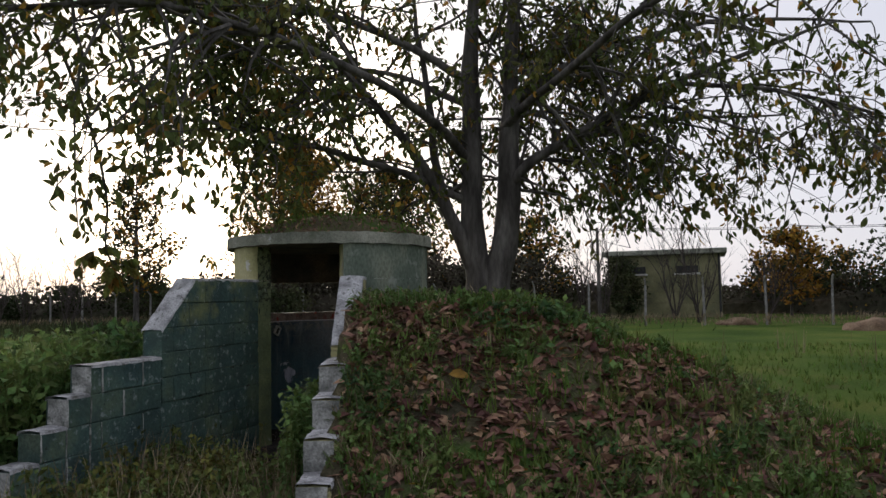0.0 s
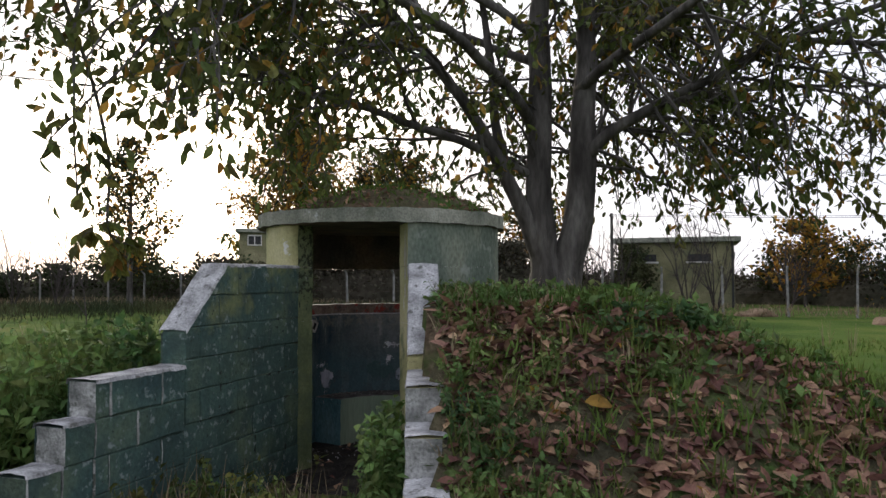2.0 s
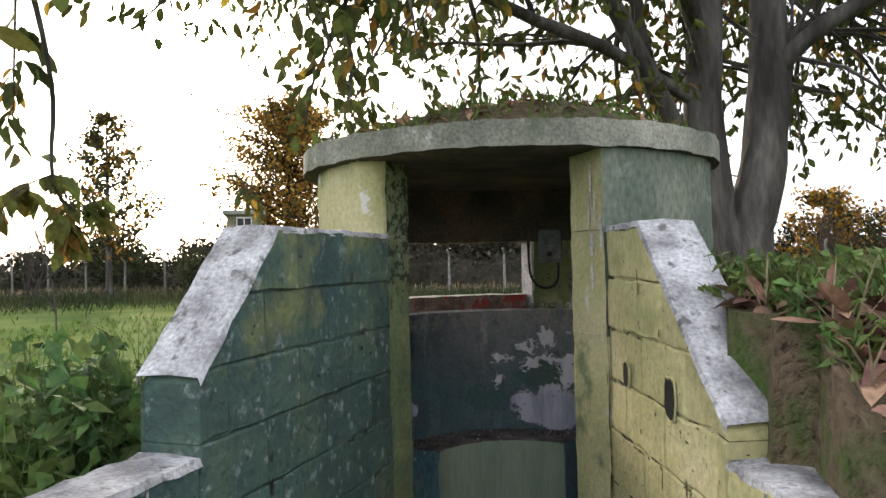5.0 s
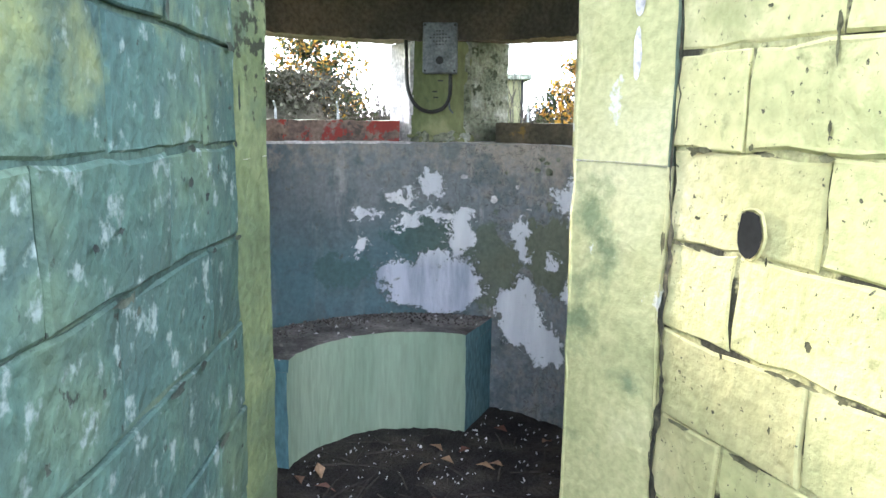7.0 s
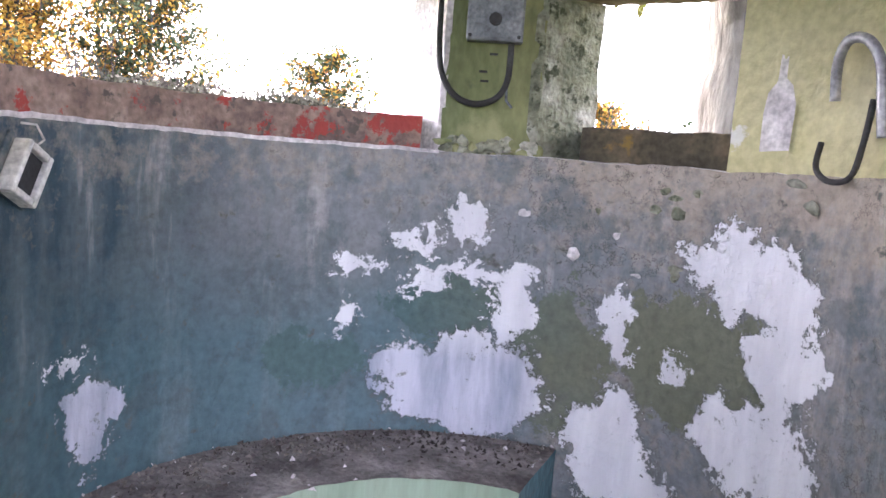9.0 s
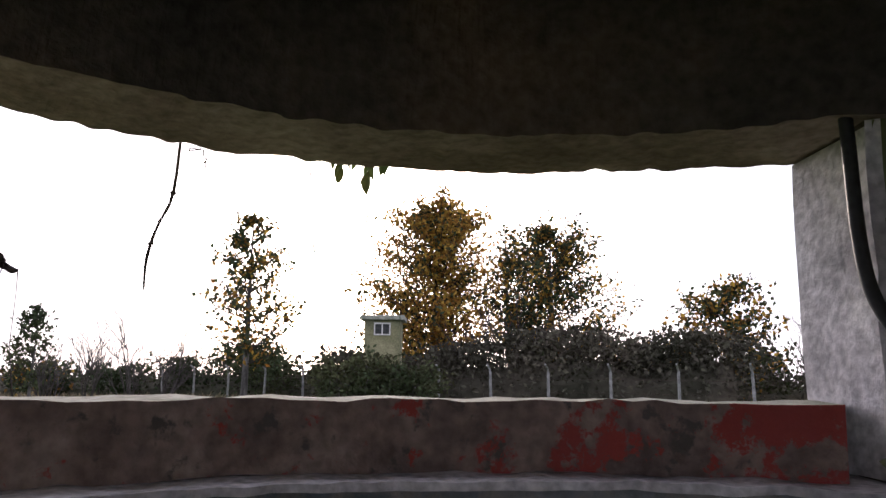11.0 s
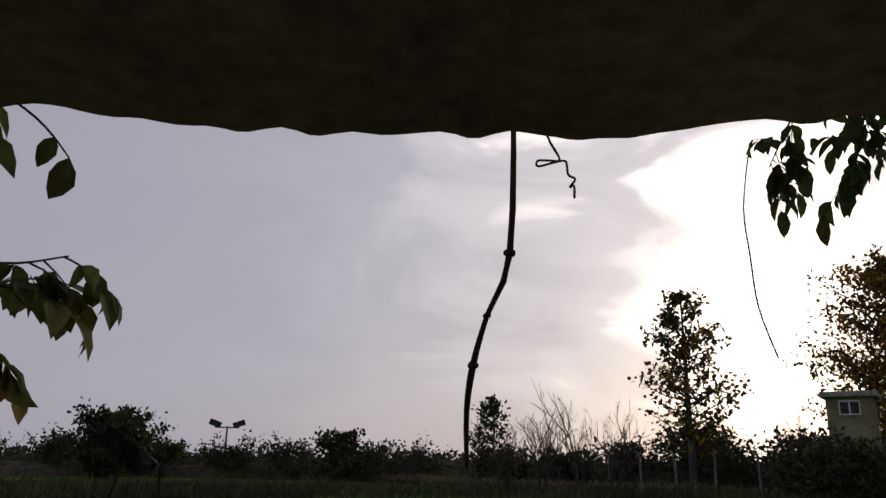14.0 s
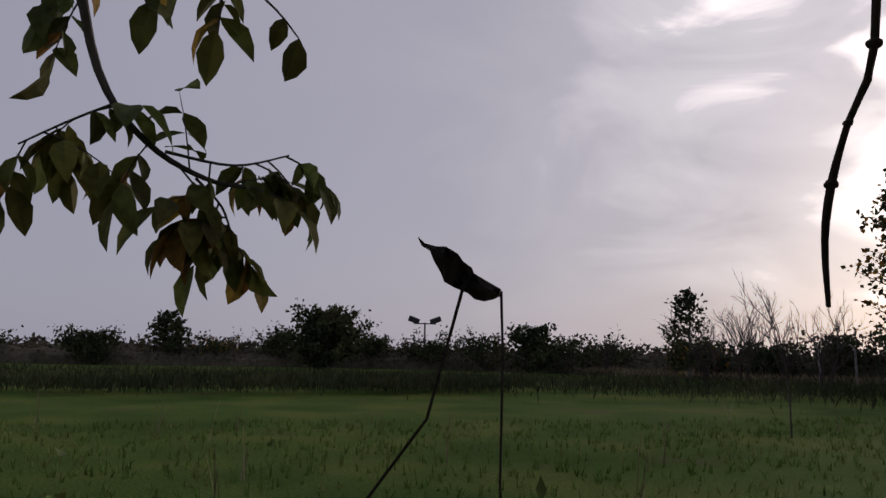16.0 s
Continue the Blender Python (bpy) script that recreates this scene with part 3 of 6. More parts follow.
M["jamb_lime"] = material("greenish_limewashed_jamb", (0.15, 0.18, 0.088), (0.09, 0.12, 0.066), (0.22, 0.245, 0.13), 2.6, 0.9, 0.8, 45, [((0.09, 0.12, 0.075), 0.54, 0.66, 3.5, 0, None), ((0.04, 0.045, 0.03), 0.61, 0.65, 26.0, 1.2, 1.5), ((0.45, 0.47, 0.42), 0.66, 0.74, 4.0, 0, None)], bump_dist=0.014, relief=0.8, speckle=0.5)
bunker = holder("wall_bunker", (0, 0, 0), "round concrete bunker wall, limewashed outside, flaking blue-grey plaster inside", "bunker wall", kind="structure")
A0, A1 = 156.0, -149.0
ring("lower_wall", A0, A1, RIN, ROUT, -0.1, LEDGE, [M["plaster"], M["render_yellow"], M["white_edge"], M["render_yellow"], M["jamb_lime"]], bunker, ends=((JL[0], JL[1]), (JR[0], JR[1])))
ring("sill", 106, 6.8, RIN + 0.09, ROUT + 0.05, LEDGE + 0.001, SILL, [M["red"], M["concrete"], M["concrete"]], bunker, "slot sill with flaking red paint", amp=0.005)
ring("sill", -22, -50, RIN + 0.07, ROUT, LEDGE + 0.001, SILL - 0.002, [M["sill_dark"], M["concrete"], M["sill_dark"]], bunker, "bare dark slot sill", amp=0.005)
ring("lip", 106, 4, RIN - 0.004, RIN + 0.012, LEDGE - 0.007, LEDGE + 0.003, [M["white_edge"], M["white_edge"], M["white_edge"]], bunker, "worn pale plaster lip under the slots", amp=0.004)
ring("pillar", A0, 106, RIN + 0.02, ROUT, LEDGE - 0.003, HEAD, [M["render_yellow"], M["render_yellow"], M["white_edge"], M["render_yellow"], M["jamb_lime"]], bunker, ends=((JL[0], JL[1]), None))
# white end face by the long slot: light on the reveal put into colour
ring("pillar", 10, -22, RIN + 0.08, ROUT, LEDGE + 0.001, HEAD, [M["render_green"], M["render_yellow"], M["dark_soffit"], M["reveal"], M["white_edge"]], bunker, ends=((az(2.7, RIN + 0.08), az(8.7, ROUT)), (az(-12, RIN + 0.08), az(-22, ROUT))))
ring("pillar", -50, A1, RIN + 0.01, ROUT, LEDGE - 0.003, HEAD, [M["render_yellow"], M["render_dark"], M["white_edge"], M["render_yellow"]], bunker, ends=(None, (JR[0], JR[1])))
ring("lintel", A0, -60, RIN + 0.06, ROUT, HEAD + 0.001, SOFFIT, [M["dark_soffit"], M["render_yellow"], M["slot_head"], M["render_yellow"], M["jamb_lime"]], bunker, amp=0.006, step=0.5, ends=((JL[0], JL[1]), None))
ring("lintel", -60, A1, RIN + 0.05, ROUT, HEAD + 0.001, SOFFIT, [M["render_yellow"], M["render_dark"], M["dark_soffit"], M["render_yellow"]], bunker, amp=0.005, step=1.0, ends=(None, (JR[0], JR[1])))


def disc(name, cx, cy, r, z0, z1, mats, label="", cat="", amp=0.008, dome=0.0, step=2.0):
    V, F, I = [], [], []
    na, nr = int(360 / step), 14
    for j, z in enumerate((z0, z1)):
        V.append(Vector((cx, cy, z + (dome if j else 0))))
        for k in range(1, nr + 1):
            for i in range(na):
                t = 2 * math.pi * i / na
                q = k / nr
                V.append(rough((cx + r * q * math.cos(t), cy + r * q * math.sin(t), z + (dome * (1 - q ** 3) if j else 0)), amp if k == nr else amp * 0.7))
    n1 = 1 + na * nr
    for j in (0, 1):
        o = j * n1
        for i in range(na):
            i2 = (i + 1) % na
            tri = (o, o + 1 + i, o + 1 + i2)
            F.append(tri if j else tri[::-1])
            I.append(0 if j else 1)
            for k in range(nr - 1):
                q = (o + 1 + k * na + i, o + 1 + (k + 1) * na + i, o + 1 + (k + 1) * na + i2, o + 1 + k * na + i2)
                F.append(q if j else q[::-1])
                I.append(0 if j else 1)
    for i in range(na):
        i2 = (i + 1) % na
        a, b = 1 + (nr - 1) * na + i, 1 + (nr - 1) * na + i2
        F.append((a, b, n1 + b, n1 + a))
        I.append(2)
    return tagged(raw(name, V, F, mats, idx=I), label, cat, kind="structure")


disc("ceiling", CX - 0.02, CY + 0.02, RROOF, SOFFIT + 0.001, SOFFIT + 0.11, [M["concrete"], M["dark_soffit"], M["concrete"]], "round cast concrete roof slab with a rough rim", "roof")
disc("floor", CX, CY - 0.15, 1.15, -0.05, 0.07, [M["dirt"], M["dirt"], M["dirt"]], "damp dark earth floor with chips and twigs", "floor", amp=0.012)


# ---- bench ----
def bench():
    b = holder("bench", (*az(30, 0.6), 0.06), "low curved masonry bench plastered pale green along the wall", "bench")
    a0, a1, r0, r1 = 79, -24, 0.47, RIN - 0.004
    o = ring("seat", a0, a1, r0, r1, 0.44, 0.49, [M["bench_green"], M["plaster"], M["bench_top"], M["bench_blue"]], None, "gritty grey bench top", amp=0.004)
    f = ring("front", a0, a1, r0 + 0.006, r1, 0.04, 0.439, [M["bench_green"], M["plaster"], M["bench_top"], M["bench_blue"]], None, "pale green plastered bench front", amp=0.004)
    for k in (o, f):
        k.parent = b
        k.matrix_parent_inverse = Matrix.Translation(-b.location)


M["bench_green"] = material("pale_green_limewash", (0.27, 0.345, 0.25), (0.19, 0.265, 0.20), (0.38, 0.44, 0.33), 3.0, 0.85, 0.25, 60, None, streak=0.12, speckle=0.3)
M["bench_blue"] = material("dark_blue_green_plaster", (0.10, 0.19, 0.21), (0.06, 0.13, 0.15), (0.16, 0.25, 0.26), 4.0, 0.85, 0.3, 60, streak=0.4)
M["bench_top"] = material("gritty_bench_top", (0.22, 0.20, 0.19), (0.10, 0.09, 0.085), (0.34, 0.31, 0.29), 7.0, 0.95, 1.0, 60)
bench()


# ---- stepped trench walls of blocks ----
def clip(poly, a, b, c):
    """Keep the part of a polygon where a*s + b*z <= c."""
    out = []
    for i, p in enumerate(poly):
        q = poly[(i + 1) % len(poly)]
        dp, dq = a * p[0] + b * p[1] - c, a * q[0] + b * q[1] - c
        if dp <= 0:
            out.append(p)
        if dp * dq < 0:
            t = dp / (dp - dq)
            out.append((p[0] + (q[0] - p[0]) * t, p[1] + (q[1] - p[1]) * t))
    return out


def worn_edge(poly, rng, deep):
    """The outline of a block with chipped, wandering edges."""
    out = []
    for i, p in enumerate(poly):
        q = poly[(i + 1) % len(poly)]
        length = math.hypot(q[0] - p[0], q[1] - p[1])
        n = max(1, round(length / 0.075))
        for k in range(n):
            t = (k + (rng.uniform(-0.3, 0.3) if k else 0)) / n
            inward = (0.0 if rng.random() < 0.5 else rng.uniform(0.001, deep)) if length > 0.06 else 0.0
            nx_, nz_ = (-(q[1] - p[1]) / length, (q[0] - p[0]) / length) if length > 1e-6 else (0.0, 0.0)
            out.append((p[0] + (q[0] - p[0]) * t + nx_ * inward, p[1] + (q[1] - p[1]) * t + nz_ * inward))
    return out


def wall_run(name, origin, way, side, profile, slope, thick, mat, joint, label):
    """A wall of blocks from origin along way. side: plan normal from the inner face outwards. profile: (s0, s1, top) spans; slope: (s0, z0, s1, z1), the slanting shoulder."""
    w = holder(name, (origin[0], origin[1], 0), label, "wall", kind="structure")
    rng = random.Random(len(name))
    o, way, side = Vector((*origin, 0)), Vector((*way, 0)), Vector((*side, 0))
    s0, z0, s1, z1 = slope
    sa, sb = z0 - z1, s1 - s0                       # the slope's line: sa*s + sb*z = sc
    sc = sa * s0 + sb * z0
    H, L = 0.2, 0.41
    core_v, core_f = [], []

    def prism(V, F, poly, d0, d1, inset):
        cs, cz = sum(p[0] for p in poly) / len(poly), sum(p[1] for p in poly) / len(poly)
        n = len(poly)
        b = len(V)
        for d, k in ((d0, inset), (d0 + inset, 0.0), (d1, 0.0)):
            for s, z in poly:
                s2, z2 = s + (cs - s) * k / max(0.05, abs(cs - s)) * (1 if abs(cs - s) > 0.01 else 0), z + (cz - z) * k / max(0.05, abs(cz - z)) * (1 if abs(cz - z) > 0.01 else 0)
                V.append(way * s2 + side * d + Vector((0, 0, z2)))
        F.append(tuple(b + i for i in range(n)))
        for r in (0, 1):
            for i in range(n):
                i2 = (i + 1) % n
                F.append((b + r * n + i, b + (r + 1) * n + i, b + (r + 1) * n + i2, b + r * n + i2))
        F.append(tuple(b + 2 * n + i for i in reversed(range(n))))

    for span0, span1, top in profile:
        shoulder = span0 < s1 and top > z1 + 0.01
        row, z = 0, top
        while z > -0.1:
            zb = z - H
            s = span0 - (0.2 if int(round((1.69 - z) / H)) % 2 else 0.0)
            while s < span1 - 0.02:
                a, b2 = max(s, span0), min(s + L, span1)
                if b2 - a > 0.03:
                    g = 0.0016
                    poly = [(a + g, zb + g), (b2 - g, zb + g), (b2 - g, z - g), (a + g, z - g)]
                    if shoulder:
                        poly = clip(poly, sa, sb, sc - 0.004)
                    poly = worn_edge(poly, rng, 0.011 if mat is M["block_yellow"] else 0.005)
                    if len(poly) > 2:
                        V, F = [], []
                        prism(V, F, poly, rng.uniform(-0.005, 0.003), thick - 0.02, rng.uniform(0.003, 0.008))
                        V = [rough(v, 0.0045, 6.0) for v in V]
                        tone = []
                        for f in F:
                            nrm_ = (V[f[1]] - V[f[0]]).cross(V[f[2]] - V[f[0]])
                            tone.append(1 if top < z1 and nrm_.length > 0 and abs(nrm_.normalized().dot(way)) > 0.6 else 0)
                        raw("block", V, F, [mat, M["coping_worn"]], w, idx=tone)
                s += L
            z -= H
        full = [(span0, -0.1), (span1 - 0.01, -0.1), (span1 - 0.01, top - 0.008), (span0, top - 0.008)]
        if shoulder:
            full = clip(full, sa, sb, sc - 0.012)
        prism(core_v, core_f, full, 0.0065, thick, 0.002)
    raw("mortar", core_v, core_f, joint, w, "recessed mortar joints")
    # coping: a skim of cement on the flat tops, the slope and the step tops
    for span0, span1, top in profile:
        V, F = [], []
        if top > z1 + 0.01:
            runs = [((span0, top), (s0, z0)), ((s0, z0), (s1, z1))]
        else:
            runs = [((max(span0, s1 if span0 <= s1 + 0.01 else span0), top), (span1, top))]
        for (a, za), (b2, zb) in runs:
            if b2 - a < 0.02:
                continue
            nseg = max(2, int(math.hypot(b2 - a, zb - za) / 0.05))
            base = len(V)
            for i in range(nseg + 1):
                t = i / nseg
                for d, dz in ((-0.006, -0.012), (0.0, 0.010), (thick * 0.5, 0.016), (thick, 0.008), (thick + 0.006, -0.02)):
                    p = way * (a + (b2 - a) * t) + side * d + Vector((0, 0, za + (zb - za) * t + dz))
                    V.append(rough(p, 0.006, 14.0))
            for i in range(nseg):
                for k in range(4):
                    q = base + i * 5 + k
                    F.append((q, q + 5, q + 6, q + 1))
        if F:
            raw("coping", V, F, M["coping"], w, "pale lichen-grey cement coping")
    return w


M["coping_worn"] = material("worn_grey_block_end", (0.33, 0.33, 0.31), (0.17, 0.175, 0.165), (0.52, 0.52, 0.50), 7.0, 0.92, 0.9, 60, [((0.10, 0.11, 0.09), 0.55, 0.64, 10.0, 0, None)], bump_dist=0.015, relief=1.5)
M["mortar"] = material("worn_mortar", (0.28, 0.27, 0.15), (0.13, 0.13, 0.08), (0.40, 0.38, 0.22), 6.0, 0.95, 0.8, 60)
M["joint_yellow"] = material("broken_yellow_joint", (0.44, 0.41, 0.21), (0.30, 0.29, 0.14), (0.52, 0.48, 0.28), 4.0, 0.95, 0.8, 60, [((0.045, 0.042, 0.028), 0.50, 0.545, 6.0, 0, None)])
M["joint_green"] = material("broken_green_joint", (0.055, 0.09, 0.075), (0.03, 0.055, 0.05), (0.09, 0.12, 0.085), 4.0, 0.95, 0.8, 60, [((0.030, 0.042, 0.037), 0.58, 0.66, 6.0, 0, None)])
wall_run("wall_left_trench", (-0.470, 0.0), (0, -1), (-1, 0), [(0, 1.37, 1.69), (1.37, 2.095, 1.05), (2.095, 2.30, 0.85), (2.30, 2.52, 0.65), (2.52, 2.74, 0.45), (2.74, 2.96, 0.25)], (0.955, 1.69, 1.37, 1.265), 0.2, M["block_green"], M["joint_green"], "mossy green painted block wall with a sloped shoulder and stepped end")
wall_run("wall_right_trench", (0.485, 0.0), tuple(RD), tuple(RN), [(0, 1.08, 1.69), (1.08, 1.757, 1.03), (1.757, 2.076, 0.84), (2.076, 2.40, 0.64), (2.40, 2.7, 0.44)], (0.40, 1.69, 1.08, 1.12), 0.2, M["block_yellow"], M["joint_yellow"], "yellow painted block wall with a sloped shoulder and stepped end")


def wall_wear():
    """Flat dark shapes for the shade in the yellow wall's holes and in the open joint beside the doorway, and old white
    paint runs on the jamb.
    """
    o, d, n = Vector((0.485, 0, 0)), Vector((*RD, 0)), Vector((*RN, 0))
    w = bpy.data.objects["wall_right_trench"]
    rng = random.Random(17)
    for s, z, rs, rz in ((0.255, 1.138, 0.035, 0.048), (0.70, 1.13, 0.042, 0.066)):
        V, F = [], []
        k = 14
        for depth, f in ((-0.006, 1.07), (-0.0115, 1.0), (-0.0065, 0.92)):
            for i in range(k):
                a = 6.2832 * i / k
                j = 1 + 0.25 * noise.noise((math.cos(a) * 2 + s * 9, math.sin(a) * 2, 1))
                square = (abs(math.cos(a)) ** 4 + abs(math.sin(a)) ** 4) ** -0.25 if s > 0.5 else 1.0
                V.append(d * (s + rs * f * j * square * math.cos(a)) + n * depth + Vector((0, 0, z + rz * f * j * square * math.sin(a))))
        for r in (0, 1):
            for i in range(k):
                F.append((r * k + i, r * k + (i + 1) % k, (r + 1) * k + (i + 1) % k, (r + 1) * k + i))
        raw("hole_rim", V, F, M["block_yellow"], w, "chipped rim of a hole")
        # flat black sheet on the face in place of the hole's unlit depth
        V2 = [v + n * -0.0065 for v in V[2 * k:]]
        raw("hole", V2, [tuple(range(k))], M["pit"], w, "flat black patch for the unlit inside of a hole")
    # crumbled mortar and pits along the courses of both walls
    # each is a flat dark patch; the hollow's shade is in its colour
    for host, dd, nn, reach, count, tone in ((w, d, n, 1.02, 60, "crumb_yellow"), (bpy.data.objects["wall_left_trench"], Vector((0, -1, 0)), Vector((-1, 0, 0)), 1.3, 60, "crumb_green")):
        V, F = [], []
        for i in range(count):
            z = 1.69 - 0.2 * rng.randrange(1, 8) if i % 3 else rng.uniform(0.4, 1.6)
            s = rng.uniform(0.03, reach)
            if z > 1.62 - max(0.0, s - 0.36) * 0.9:
                continue
            upright = i % 3 and rng.random() < 0.3
            if upright:
                s, z = round(s / 0.205) * 0.205, z + rng.uniform(0.0, 0.2)
            rs, rz = (rng.uniform(0.008, 0.035), rng.uniform(0.004, 0.010)) if i % 3 else (rng.uniform(0.003, 0.012), rng.uniform(0.003, 0.010))
            if upright:
                rs, rz = rz, rs
            b, k = len(V), 11
            for depth, f in ((-0.0105, 1.0), (-0.0098, 0.6)):
                for m in range(k):
                    t = 6.2832 * m / k
                    j = 1 + 0.9 * noise.noise((math.cos(t) * 1.5 + i * 3.1, math.sin(t) * 1.5, z * 9))
                    V.append(dd * (s + rs * f * j * math.cos(t)) + nn * depth + Vector((0, 0, z + rz * f * j * math.sin(t))))
            F += [(b + m, b + (m + 1) % k, b + k + (m + 1) % k, b + k + m) for m in range(k)] + [tuple(b + k + m for m in range(k))]
        raw("crumbled_joint", V, F, M[tone], host, "crumbled joints and pits as flat shade-dark patches")
    # ragged dark ribbon proud of the face; its colour is the gap's shade
    V, F = [], []
    for i, z in enumerate(np.arange(0.1, 1.68, 0.012)):
        wide = 0.011 if z < 1.12 else 0.004
        c = 0.016 + 0.016 * noise.noise((z * 6, 1, 2)) + 0.006 * noise.noise((z * 31, 1, 2))
        lo_, hi_ = (wide * max(0.12, 0.7 + 1.3 * noise.noise((z * 17, k, 4)) + 0.6 * noise.noise((z * 60, k, 4))) for k in (2, 7))
        V += [d * (c - lo_) + n * -0.0085 + Vector((0, 0, z)), d * (c + hi_) + n * -0.0085 + Vector((0, 0, z))]
        if i:
            F.append((2 * i - 2, 2 * i - 1, 2 * i + 1, 2 * i))
    raw("open_joint", V, F, M["open_crack"], w, "flat dark strip for the shade in the open joint beside the doorway")
    # paint runs on the doorway's splayed face
    a, b = Vector((0.48, 0.0, 0)), Vector((0.31, 0.23, 0))
    way = (b - a).normalized()
    out = Vector((-way.y, way.x, 0)) * 0.006
    out = out if out.x < 0 else -out
    marks = ((0.10, 1.88, 0.008, 0.10), (0.12, 1.76, 0.007, 0.09), (0.07, 1.74, 0.007, 0.11), (0.10, 1.63, 0.016, 0.05), (0.10, 1.50, 0.012, 0.06), (0.025, 1.68, 0.010, 0.07))
    for s, z, wd, ht in marks:
        V, F = [], []
        k = 12
        for i in range(k):
            t = 6.2832 * i / k
            V.append(a + way * (s + wd * math.cos(t) * (1 + 0.3 * noise.noise((i * 0.9, s * 30, z)))) + out + Vector((0, 0, z + ht * math.sin(t))))
        raw("paint_run", V, [tuple(range(k))], M["white_edge"], bunker, "old white paint run")


M["crumb_yellow"] = material("crumbled_joint_shade", (0.10, 0.095, 0.05), (0.04, 0.04, 0.025), (0.20, 0.19, 0.10), 9.0, 0.95, 0.6, 60)
M["crumb_green"] = material("crumbled_green_joint_shade", (0.03, 0.04, 0.035), (0.015, 0.02, 0.02), (0.07, 0.08, 0.06), 9.0, 0.95, 0.6, 60)
M["open_crack"] = material("open_crack_shade", (0.05, 0.047, 0.033), (0.02, 0.02, 0.015), (0.11, 0.10, 0.06), 30.0, 0.95, 0.6, 60)
M["pit"] = material("unlit_cavity", (0.012, 0.012, 0.012), (0.008, 0.008, 0.008), (0.018, 0.018, 0.018), 8.0, 1.0, 0.0, 60)
wall_wear()


# ---- the walnut tree over the bunker ----
def walnut():
    rng = random.Random(4)
    base = Vector((1.10, 2.60, 0.95))
    right, deep, up = Vector((0.94, 0.34, 0)), Vector((-0.34, 0.94, 0)), Vector((0, 0, 1))
    tree = holder("walnut_tree", base, "old walnut tree with forked grey trunks and thinning autumn leaves", "tree")

    def at(r, h, d=0.0):
        return right * r + deep * d + up * (h - base.z)

    def bend(points, radii, n=5):
        """A smooth limb through a few points, wriggling a little."""
        P, R = [], []
        for i in range(len(points) - 1):
            p0, p1, p2, p3 = points[max(0, i - 1)], points[i], points[i + 1], points[min(len(points) - 1, i + 2)]
            for k in range(n):
                t = k / n
                q = 0.5 * ((2 * p1) + (p2 - p0) * t + (2 * p0 - 5 * p1 + 4 * p2 - p3) * t * t + (3 * p1 - p0 - 3 * p2 + p3) * t ** 3)
                P.append(q + noise.noise_vector(q * 1.7) * 0.035)
                R.append(radii[i] + (radii[i + 1] - radii[i]) * t)
        return P + [points[-1]], R + [radii[-1]]

